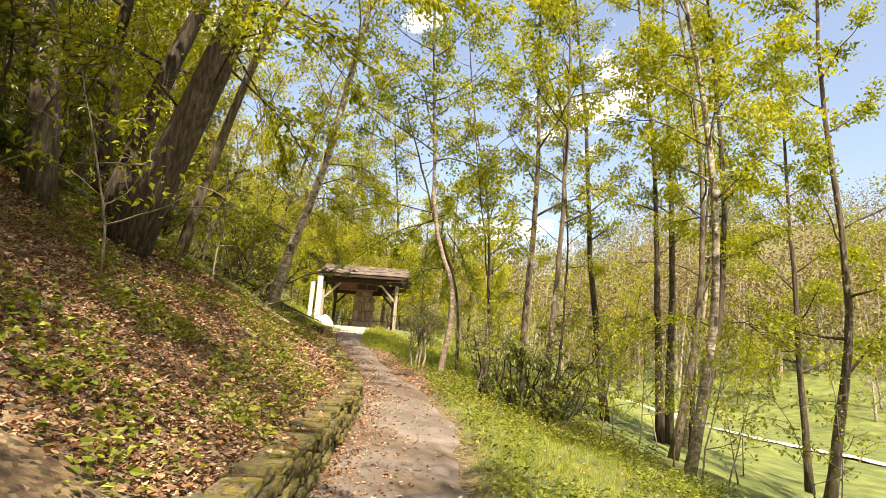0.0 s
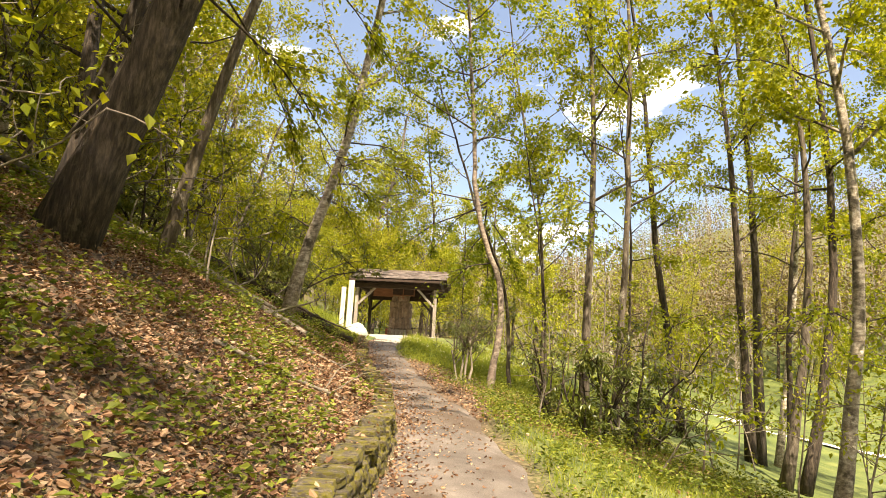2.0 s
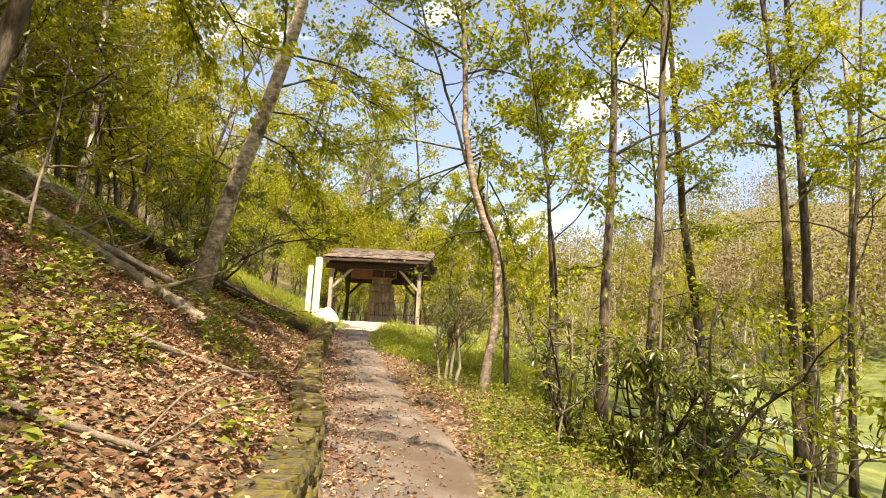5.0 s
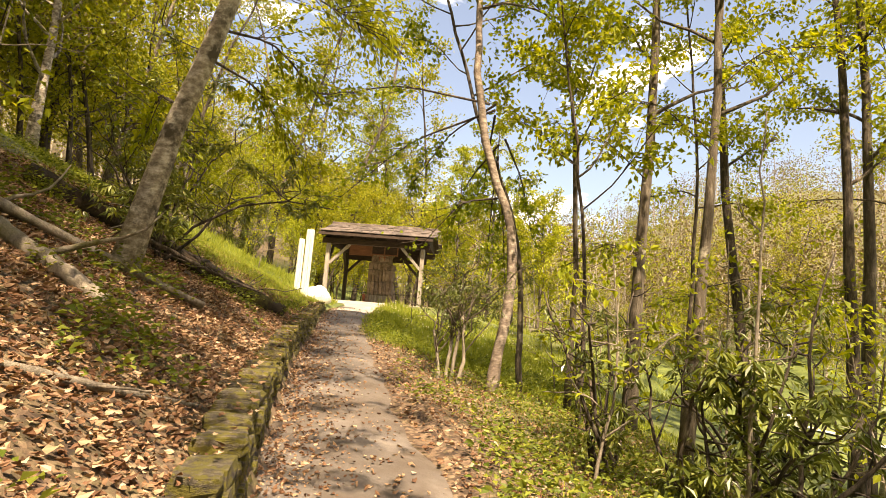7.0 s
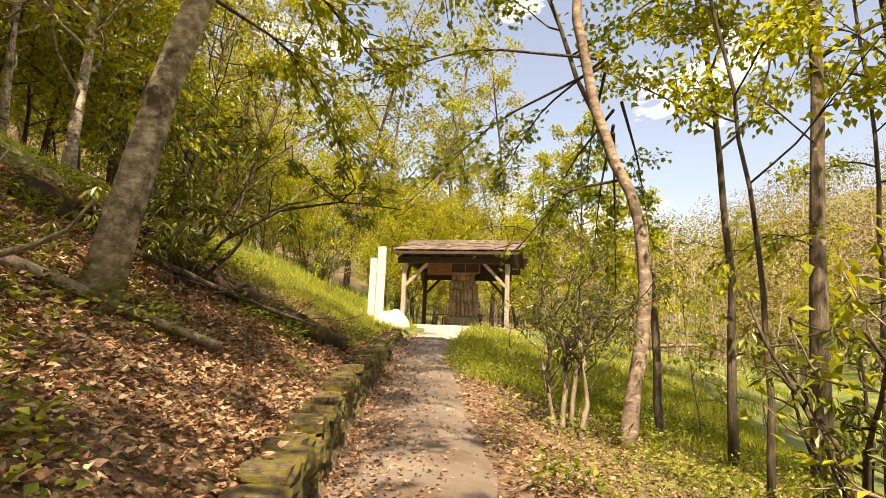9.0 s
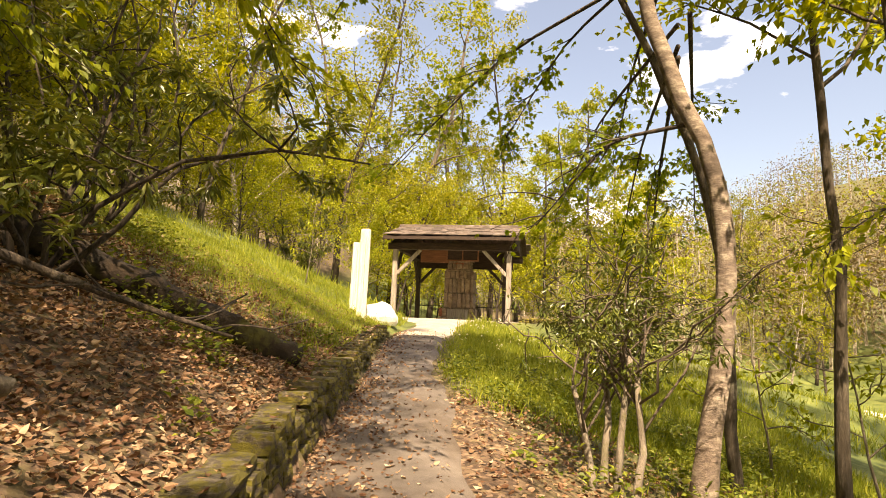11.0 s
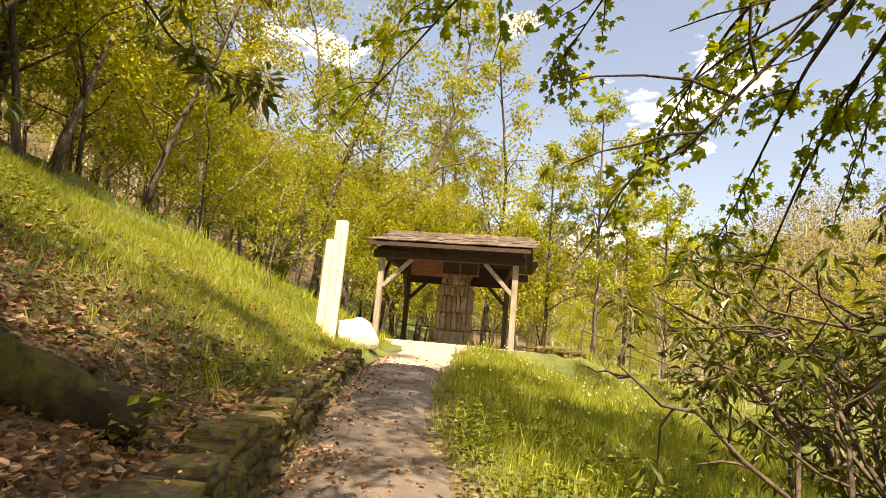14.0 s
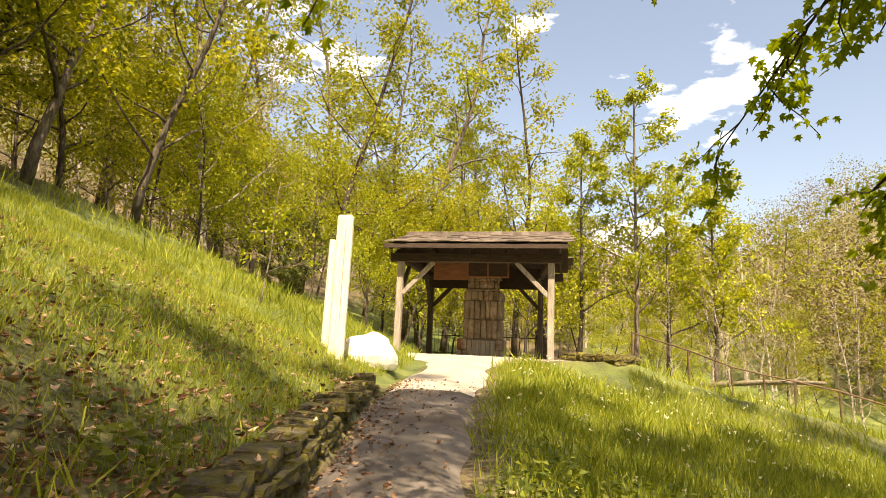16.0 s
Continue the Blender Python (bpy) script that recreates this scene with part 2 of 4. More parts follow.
def thing(name, at, label, category, group="", kind=""):
    ob = new(name)
    ob.location = at
    return tagged(ob, label, category, group, kind)


def join(pieces):
    V, F, k = [], [], 0
    for v, f in pieces:
        v = np.asarray(v, float)
        V.append(v)
        F += [tuple(i + k for i in q) for q in f]
        k += len(v)
    return np.concatenate(V), F


def tube(pts, radii, sides=6, rng=None, rough=0.0):
    pts, n = np.asarray(pts, float), len(pts)
    tan = np.gradient(pts, axis=0)
    tan /= np.linalg.norm(tan, axis=1)[:, None] + 1e-9
    ref = np.array((1.0, 0.0, 0.0)) if abs(tan[0][0]) < 0.8 else np.array((0.0, 1.0, 0.0))
    a = np.linspace(0, 2 * np.pi, sides, endpoint=False)
    V = []
    for p, t, r in zip(pts, tan, radii):
        u = ref - t * (ref @ t)
        u /= np.linalg.norm(u) + 1e-9
        ref, w = u, np.cross(t, u)
        rr = r * (1 + (rng.normal(0, rough, sides) if rng is not None and rough else 0))
        V.append(p + np.outer(np.cos(a) * rr, u) + np.outer(np.sin(a) * rr, w))
    F = [(i * sides + j, i * sides + (j + 1) % sides, (i + 1) * sides + (j + 1) % sides, (i + 1) * sides + j) for i in range(n - 1) for j in range(sides)]
    F += [tuple(range(sides - 1, -1, -1)), tuple((n - 1) * sides + j for j in range(sides))]
    return np.concatenate(V), F


def box(x0, x1, y0, y1, z0, z1, bevel=0.0):
    bm = bmesh.new()
    bmesh.ops.create_cube(bm, size=1.0)
    for v in bm.verts:
        v.co = Vector(((x0 + x1) / 2 + v.co.x * (x1 - x0), (y0 + y1) / 2 + v.co.y * (y1 - y0), (z0 + z1) / 2 + v.co.z * (z1 - z0)))
    if bevel:
        bmesh.ops.bevel(bm, geom=bm.edges[:], offset=bevel, segments=1, affect="EDGES")
    bm.verts.index_update()
    out = np.array([v.co[:] for v in bm.verts]), [tuple(v.index for v in f.verts) for f in bm.faces]
    bm.free()
    return out


def beam(a, b, w, h, bevel=0.012):
    """A squared timber from a to b, w wide and h high."""
    a, b = Vector(a), Vector(b)
    V, F = box(-w / 2, w / 2, -h / 2, h / 2, 0, (b - a).length, bevel)
    q = (b - a).to_track_quat("Z", "Y").to_matrix()
    return np.array([(a + q @ Vector(v))[:] for v in V]), F


def rock(rng, dx, dy, dz, jitter=0.12, square=4.0):
    """A rough block: the shell of a cube cut in three each way, rounded and knocked about."""
    n = 3
    pts = [p for p in ((x, y, z) for x in range(n + 1) for y in range(n + 1) for z in range(n + 1)) if any(c in (0, n) for c in p)]
    idx = {p: i for i, p in enumerate(pts)}
    g = np.array(pts, float) * 2 / n - 1
    F = []
    for ax in range(3):
        o = [k for k in range(3) if k != ax]
        for s in (0, n):
            for i in range(n):
                for j in range(n):
                    q = []
                    for di, dj in ((0, 0), (1, 0), (1, 1), (0, 1)):
                        c = [0, 0, 0]
                        c[ax], c[o[0]], c[o[1]] = s, i + di, j + dj
                        q.append(idx[tuple(c)])
                    F.append(tuple(q) if (s == n) == (ax != 1) else tuple(reversed(q)))
    round_off = (np.abs(g) ** square).sum(1) ** (1 / square)
    V = g / np.maximum(round_off, 1.0)[:, None]
    V += rng.normal(0, jitter, V.shape)
    V *= np.array((dx, dy, dz)) / 2
    return V, F


LEAF_SHAPES = {
    "simple": (np.array(((0, 0, 0), (-0.3, 0.45, 0.14), (0, 1, -0.08), (0.3, 0.45, 0.14))), ((0, 3, 2), (0, 2, 1))),
    "dry": (np.array(((0, 0, 0.1), (-0.27, 0.3, 0.2), (-0.2, 0.66, 0.0), (0, 1, 0.24), (0.23, 0.62, 0.12), (0.3, 0.26, -0.04))), ((0, 5, 4, 3), (0, 3, 2, 1))),
    "narrow": (np.array(((0, 0, 0), (-0.15, 0.5, 0.05), (0, 1, -0.16), (0.15, 0.5, 0.05))), ((0, 3, 2), (0, 2, 1))),
    "maple": (np.array(((0, 0, 0), (0.48, 0.16, -0.06), (0.26, 0.36, 0.03), (0.46, 0.66, -0.05), (0.17, 0.62, 0.03), (0, 1, -0.1), (-0.17, 0.62, 0.03), (-0.46, 0.66, -0.05), (-0.26, 0.36, 0.03), (-0.48, 0.16, -0.06))),
              ((0, 1, 2), (0, 2, 3, 4), (0, 4, 5), (0, 5, 6), (0, 6, 7, 8), (0, 8, 9))),
    "blade": (np.array(((-0.03, 0, 0), (0.03, 0, 0), (0.018, 0.6, 0.06), (0, 1, 0.25), (-0.018, 0.6, 0.06))), ((0, 1, 2, 4), (4, 2, 3))),
}


def leaves(rng, P, D, size, shape="simple", tilt=0.5, spread=0.3):
    """One leaf at each point P, pointing along D, turned and sized at random."""
    base, faces = LEAF_SHAPES[shape]
    n = len(P)
    if n == 0:
        return np.zeros((0, 3)), []
    D = np.asarray(D, float) + rng.normal(0, 0.25, (n, 3))
    D /= np.linalg.norm(D, axis=1)[:, None] + 1e-9
    up = np.array((0, 0, 1.0)) + rng.normal(0, tilt, (n, 3))
    X = np.cross(D, up)
    X /= np.linalg.norm(X, axis=1)[:, None] + 1e-9
    Z = np.cross(X, D)
    s = size * (1 + rng.uniform(-spread, spread, n))[:, None, None]
    V = np.asarray(P)[:, None, :] + s * (base[None, :, 0:1] * X[:, None, :] + base[None, :, 1:2] * D[:, None, :] + base[None, :, 2:3] * Z[:, None, :])
    k = len(base)
    F = [tuple(i * k + j for j in f) for i in range(n) for f in faces]
    return V.reshape(-1, 3), F


def bend(rng, p, d, length, n, wobble, lift=0.0):
    """A wandering line of n + 1 points from p along d."""
    p, d = np.array(p, float), np.array(d, float)
    d /= np.linalg.norm(d)
    out = [p]
    for _ in range(n):
        d = d + rng.normal(0, wobble, 3) + np.array((0, 0, lift))
        d /= np.linalg.norm(d)
        p = p + d * length / n
        out.append(p)
    return np.array(out)


def along(pts, f):
    s = np.linspace(0, 1, len(pts))
    return np.array([np.interp(f, s, pts[:, k]) for k in range(3)])


def smooth_line(ctrl, n):
    """A smooth line through a few points."""
    c = np.asarray(ctrl, float)
    s = np.linspace(0, 1, len(c))
    t = np.linspace(0, 1, n)
    out = np.stack([np.interp(t, s, c[:, k]) for k in range(3)], 1)
    for _ in range(max(1, n // len(c) // 2)):
        out[1:-1] = (out[:-2] + 2 * out[1:-1] + out[2:]) / 4
    return out


def grow(rng, spine, r0, r1, limbs, limb_len, crown_from, leaf_n, leaf_size, shape="simple", rise=0.55, sub=4, flare=1.35, clump=0.15, twig_len=0.45):
    """Wood and leaves of one tree: a trunk along spine, limbs with twigs, leaves on the twigs. Returns wood, leaves."""
    n = len(spine)
    f = np.linspace(0, 1, n)
    rad = (r0 + (r1 - r0) * f ** 0.9) * (1 + (flare - 1) * np.exp(-f * n / 1.6))
    trunk, branches = tube(spine, rad, 10, rng, 0.05), []
    tips, dirs = [], []
    for i in range(limbs):
        h = crown_from + (1 - crown_from) * (i + rng.uniform(0, 0.9)) / limbs
        a = i * 2.4 + rng.uniform(-0.5, 0.5)
        p, r = along(spine, h), np.interp(h, f, rad)
        ll = limb_len * (1.15 - 0.7 * h) * rng.uniform(0.6, 1.25)
        d = (math.cos(a), math.sin(a), rise * rng.uniform(0.5, 1.6))
        line = bend(rng, p, d, ll, 6, 0.16, 0.03)
        wood = [tube(line, np.linspace(r * 0.45 + 0.004, 0.006, 7), 4)]
        for j in range(sub):
            g = 0.3 + 0.7 * (j + rng.uniform(0, 1)) / sub
            q = along(line, g)
            dd = (line[-1] - line[0]) / ll + rng.normal(0, 0.6, 3)
            tw = bend(rng, q, dd, ll * twig_len * rng.uniform(0.6, 1.2), 3, 0.22)
            wood.append(tube(tw, np.linspace(0.009, 0.003, 4), 3))
            for g2 in np.linspace(0.25, 1, 4):
                tips.append(along(tw, g2)), dirs.append(tw[-1] - tw[0])
        branches.append(join(wood))
    tips, dirs = np.array(tips), np.array(dirs)
    if leaf_n == 0:
        return trunk, branches, (np.zeros((0, 3)), [])
    pick = rng.integers(0, len(tips), leaf_n)
    P = tips[pick] + rng.normal(0, clump, (leaf_n, 3)) * np.array((1, 1, 0.7))
    D = dirs[pick] * 0.6 + rng.normal(0, 0.5, (leaf_n, 3)) + np.array((0, 0, -0.3))
    return trunk, branches, leaves(rng, P, D, leaf_size, shape)


def tree(name, at, grown, bark, leaf, label, group="", single=True):
    """A tree of trunk, limbs (one by one, or joined for the trees of the wood) and crown."""
    ob = thing(name, at, label, "tree", group)
    trunk = part("trunk", grown[0], bark, ob, smooth=True)
    for vf in (grown[1] if single else [join(grown[1])]):
        part("limb", vf, bark, trunk, smooth=True)
    if len(grown[2][1]):
        part("crown", grown[2], leaf, ob)
    return ob


# ---- lie of the land ----
PY = np.array((-30, -10, 0, 5, 9.2, 13, 16, 20.3, 24.6, 29, 30.8, 200.0))
PZ = np.array((-1.5, -0.5, 0.02, 0.2, 0.47, 0.78, 1.03, 1.5, 1.92, 2.29, 2.412, 2.412))
WALL = np.array(((-30, -0.9), (-10, -0.88), (0, -0.88), (5, -0.89), (7.7, -0.96), (9.6, -1.06), (10.8, -1.28), (11.7, -1.5), (13, -1.86), (14.3, -2.2), (16.6, -2.76), (17.8, -2.97), (19.2, -3.25), (21, -3.62), (23.3, -4.12), (25.2, -4.4), (27.4, -4.5), (29.5, -4.8), (31, -7.4), (60, -9.0), (200, -20)))
EDGE = np.array(((-30, 0.5), (-10, 0.45), (0, 0.44), (5.5, 0.43), (9.2, 0.32), (12.2, -0.3), (13.4, -0.65), (15.2, -1.18), (16.9, -1.55), (18.5, -1.95), (19.4, -2.2), (20.8, -2.6), (23, -3.0), (25, -3.2), (28.5, -3.5), (30.0, -3.2), (31.5, -1.2), (38, -1.2), (60, -1), (200, 0)))


def path_z(y):
    return np.interp(y, PY, PZ)


def wall_x(y):
    return np.interp(y, WALL[:, 0], WALL[:, 1])


def edge_x(y):
    return np.interp(y, EDGE[:, 0], EDGE[:, 1])


def wall_top(y):
    return np.interp(y, (-30, 4, 17, 20, 24.6, 26, 200), (0.42, 0.40, 0.40, 0.33, 0.18, 0.0, 0.0))


def land(x, y):
    """Height of the ground."""
    x, y = np.asarray(x, float), np.asarray(y, float)
    zp, xl, xr = path_z(y), wall_x(y), edge_x(y)
    left, right = np.maximum(xl - 0.3 - x, 0), np.maximum(x - xr, 0)
    steep = np.interp(y, (0, 18, 26, 60), (0.56, 0.54, 0.44, 0.42))
    up = np.where(x < xl - 0.12, wall_top(y) - 0.03, 0) + steep * left - 0.0035 * np.minimum(left, 50) ** 2
    down = 0.25 * np.maximum(right - 0.25, 0) + 0.02 * np.minimum(right, 1)
    z = np.where(x < xl, zp + up, zp - down)
    low = -2.4
    z = np.where(x > xr, low + np.logaddexp(0, (z - low) * 3.0) / 3.0, z)
    # wooded hills round the valley
    far = np.hypot(x + 2, y)
    ang = np.degrees(np.arctan2(x + 2, y))
    tall = np.interp(ang, (-180, -60, -20, 0, 10, 24, 45, 90, 180), (0.30, 0.30, 0.14, 0.13, 0.17, 0.26, 0.24, 0.22, 0.3))
    begin = np.interp(ang, (-180, -20, 0, 20, 60, 180), (40, 60, 60, 60, 45, 40))
    hill = np.clip((far - begin) / 110, 0, 1)
    return z + tall * 165 * hill ** 1.3


def bumps(x, y):
    return 0.05 * np.sin(x * 1.7 + 0.8 * np.sin(y * 1.3)) * np.sin(y * 1.1 + 1.3) + 0.025 * np.sin(x * 4.1 + y * 3.3) * np.sin(y * 5.2 - x)


def ground_at(x, y):
    xl, xr = wall_x(y), edge_x(y)
    off = (x < xl - 0.3) | (x > xr + 0.15)
    return land(x, y) + np.where(off, bumps(x, y), 0) - np.where(off | (y > 30.3), 0, 0.03)


def graded(lo, hi, a, b, fine, ratio):
    """Grid lines: fine between a and b, ever wider out to lo and hi."""
    out = list(np.arange(a, b, fine))
    s, p = fine, out[-1]
    while p < hi:
        s *= ratio
        p += s
        out.append(p)
    s, p = fine, a
    while p > lo:
        s *= ratio
        p -= s
        out.insert(0, p)
    return np.array(out)


def grass_cover(x, y):
    """0 leaf litter to 1 grass."""
    xl, xr = wall_x(y), edge_x(y)
    left = np.interp(y + 0.45 * np.minimum(xl - x, 12), (18.6, 21.6, 60), (0.10, 0.92, 1.0)) * np.interp(xl - x, (7, 11), (1, 0.15))
    right = np.interp(x - xr, (0, 0.35, 0.9, 5, 8), (0.2, 0.75, 0.9, 0.7, 1))
    leafy = np.exp(-((x - 0.7 - xr) / 1.5) ** 2) * np.interp(y, (11, 13, 18.5, 20), (0, 0.75, 0.7, 0))
    return np.clip(np.where(x < xl, left, right - leafy), 0, 1)


gx, gy = graded(-320, 420, -9, 7, 0.16, 1.10), graded(-260, 420, -3, 33, 0.16, 1.10)
GX, GY = np.meshgrid(gx, gy)
GZ = ground_at(GX, GY)
nx = len(gx)
ground = new("ground", mesh_of("ground", np.stack([GX, GY, GZ], -1).reshape(-1, 3), [(j * nx + i, j * nx + i + 1, (j + 1) * nx + i + 1, (j + 1) * nx + i) for j in range(len(gy) - 1) for i in range(nx - 1)], GROUND, True))
cover = ground.data.color_attributes.new("cover", "FLOAT_COLOR", "POINT")
hills = np.clip((np.hypot(GX, GY) - 75) / 30, 0, 1)
cover.data.foreach_set("color", np.stack([grass_cover(GX, GY), hills, 0 * GX, 0 * GX + 1], -1).reshape(-1).astype(np.float32))
tagged(ground, "woodland bank of leaf litter and grass falling to a meadow", "ground", kind="structure")


def ribbon(left, right, ys, lift, cross=7):
    V, F = [], []
    for y in ys:
        a, b = left(y), right(y)
        for k in range(cross):
            x = a + (b - a) * k / (cross - 1)
            V.append((x, y, float(path_z(y)) + lift + 0.025 * math.sin(math.pi * k / (cross - 1)) - (0.05 if k in (0, cross - 1) else 0)))
    n = len(ys)
    F = [(j * cross + i, j * cross + i + 1, (j + 1) * cross + i + 1, (j + 1) * cross + i) for j in range(n - 1) for i in range(cross - 1)]
    return V, F


def path_left(y):
    return float(wall_x(y)) - 0.05 + 0.05 * math.sin(y * 2.3)


def path_right(y):
    return float(edge_x(y)) + 0.05 * math.sin(y * 1.7) + 0.03 * math.sin(y * 5.1)


# sunlit end of the path: the sun's brightness is put into a paler material
apron = part("apron", ribbon(path_left, path_right, np.arange(25.0, 31.0, 0.2), 0.012), CONCRETE, smooth=True)
tagged(apron, "end of the path before the shelter, coloured pale for sunlight", "path", kind="structure")
path = part("path", ribbon(path_left, path_right, np.arange(-14, 25.1, 0.2), 0.01), ASPHALT, smooth=True)
tagged(path, "worn grey asphalt footpath with fallen leaves along its edge", "path", kind="structure")
plaza = part("pavement", box(-7.5, -2.05, 30.9, 39.6, 2.0, 2.425, 0.01), CONCRETE)
tagged(plaza, "pale sunlit concrete apron under the timber shelter", "pavement", kind="structure")

# ---- timber shelter over the old chimney ----
FX0, FX1, FY, BY, FLOOR = -6.65, -2.57, 33.33, 37.0, 2.425
BX0, BX1 = -6.6, -3.0  # the back posts stand closer together


def shelter():
    ob = thing("pavilion", ((FX0 + FX1) / 2, (FY + BY) / 2, FLOOR), "open timber shelter with a shingled gable roof over a stone chimney", "shelter")
    c = Vector(ob.location)

    def put(name, vf, m, label=""):
        return part(name, (np.asarray(vf[0]) - np.array(c), vf[1]), m, ob, label)
    for pair, y, m in (((FX0, FX1), FY, GREY_TIMBER), ((BX0, BX1), BY, SHADED_POST)):
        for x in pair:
            put("post", box(x - 0.085, x + 0.085, y - 0.085, y + 0.085, FLOOR, 4.92, 0.012), m, "sun-bleached grey timber post" if m is GREY_TIMBER else "timber post coloured dark for the roof's shade")
    for y in (FY, BY):
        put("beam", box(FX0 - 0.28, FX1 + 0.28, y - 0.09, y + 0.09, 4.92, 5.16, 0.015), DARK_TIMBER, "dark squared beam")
        for x, s in (((FX0, 1), (FX1, -1)) if y == FY else ((BX0, 1), (BX1, -1))):
            put("brace", beam((x + s * 0.08, y, 4.05), (x + s * 0.92, y, 4.93), 0.10, 0.12), GREY_TIMBER if y == FY else SHADED_POST, "diagonal knee brace")
    for xa, xb in ((FX0, BX0), (FX1, BX1)):
        put("beam", beam((xa, FY + 0.09, 5.04), (xb, BY - 0.09, 5.04), 0.16, 0.20), DARK_TIMBER)
        put("brace", beam((xa, FY + 0.08, 4.05), (xa, FY + 0.9, 4.95), 0.10, 0.12), SHADED_POST)
        put("brace", beam((xb, BY - 0.08, 4.05), (xb, BY - 0.9, 4.95), 0.10, 0.12), SHADED_POST)
    ridge_y, ridge_z, eave_z, over = (FY + BY) / 2, 6.02, 5.34, 0.55
    y0, y1 = FY - over, BY + over
    slope = (ridge_z - eave_z) / (ridge_y - y0)
    for k in range(9):
        x = FX0 - 0.2 + (FX1 - FX0 + 0.4) * k / 8
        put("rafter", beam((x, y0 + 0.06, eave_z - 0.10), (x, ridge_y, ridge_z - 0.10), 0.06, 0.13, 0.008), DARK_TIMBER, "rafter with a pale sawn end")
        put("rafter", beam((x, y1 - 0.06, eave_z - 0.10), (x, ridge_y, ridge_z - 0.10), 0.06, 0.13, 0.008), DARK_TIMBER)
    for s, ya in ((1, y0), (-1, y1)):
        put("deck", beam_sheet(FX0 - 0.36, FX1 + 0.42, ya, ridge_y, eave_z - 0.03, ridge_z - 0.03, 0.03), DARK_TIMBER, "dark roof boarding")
    put("fascia", box(FX0 - 0.36, FX1 + 0.42, y0 - 0.03, y0, eave_z - 0.13, eave_z - 0.01, 0.006), DARK_TIMBER)
    put("ceiling_board", box(FX0 + 0.55, FX0 + 1.65, 35.0, 35.04, 4.66, 5.28, 0.006), RED_BOARD, "red-brown panel under the roof")
    put("ceiling_board", box(FX0 + 0.1, FX1 - 0.1, BY - 0.16, BY - 0.12, 4.62, 5.3, 0.006), DARK_TIMBER)
    # gable ends
    for x in (FX0 - 0.18, FX1 + 0.18):
        V = [(x, y0 + 0.4, 5.17), (x, y1 - 0.4, 5.17), (x, ridge_y, ridge_z - 0.1), (x + 0.03, y0 + 0.4, 5.17), (x + 0.03, y1 - 0.4, 5.17), (x + 0.03, ridge_y, ridge_z - 0.1)]
        put("gable", (V, [(0, 2, 1), (3, 4, 5), (0, 1, 4, 3), (1, 2, 5, 4), (2, 0, 3, 5)]), DARK_TIMBER)
    # shingles, course by course
    rng = np.random.default_rng(5)
    kinds = []
    for _ in range(6):
        w = rng.uniform(0.24, 0.36)
        kinds.append((w, mesh_of("shingle", *box(-w / 2, w / 2, 0, 0.62, 0, rng.uniform(0.022, 0.036), 0.004), SHINGLE)))
    for s, ya in ((1, y0), (-1, y1)):
        for r in range(6):
            yy, x = ya + s * (r * 0.43 - 0.05), FX0 - 0.40 + rng.uniform(0, 0.1)
            if s < 0 and r > 1:
                continue
            while x < FX1 + 0.40:
                w, me = kinds[rng.integers(6)]
                sh = new("shingle", me)
                sh.parent = ob
                zz = eave_z + 0.012 + slope * abs(yy - ya) + rng.uniform(0, 0.018)
                sh.matrix_local = Matrix.Translation(Vector((x + w / 2, yy + rng.uniform(-0.03, 0.03), zz)) - c) @ pose(0, 0, 0, 0, 0, 0 if s > 0 else 180) @ pose(0, 0, 0, math.degrees(math.atan(slope)) - 2.2, rng.uniform(-1.5, 1.5), rng.uniform(-2, 2))
                x += w + 0.008
    put("ridge_cap", beam((FX0 - 0.4, ridge_y, ridge_z + 0.03), (FX1 + 0.46, ridge_y, ridge_z + 0.03), 0.05, 0.22), SHINGLE)
    return ob


def beam_sheet(x0, x1, ya, yb, za, zb, t):
    V = [(x0, ya, za), (x1, ya, za), (x1, yb, zb), (x0, yb, zb), (x0, ya, za - t), (x1, ya, za - t), (x1, yb, zb - t), (x0, yb, zb - t)]
    return V, [(0, 1, 2, 3), (7, 6, 5, 4), (0, 4, 5, 1), (1, 5, 6, 2), (2, 6, 7, 3), (3, 7, 4, 0)]


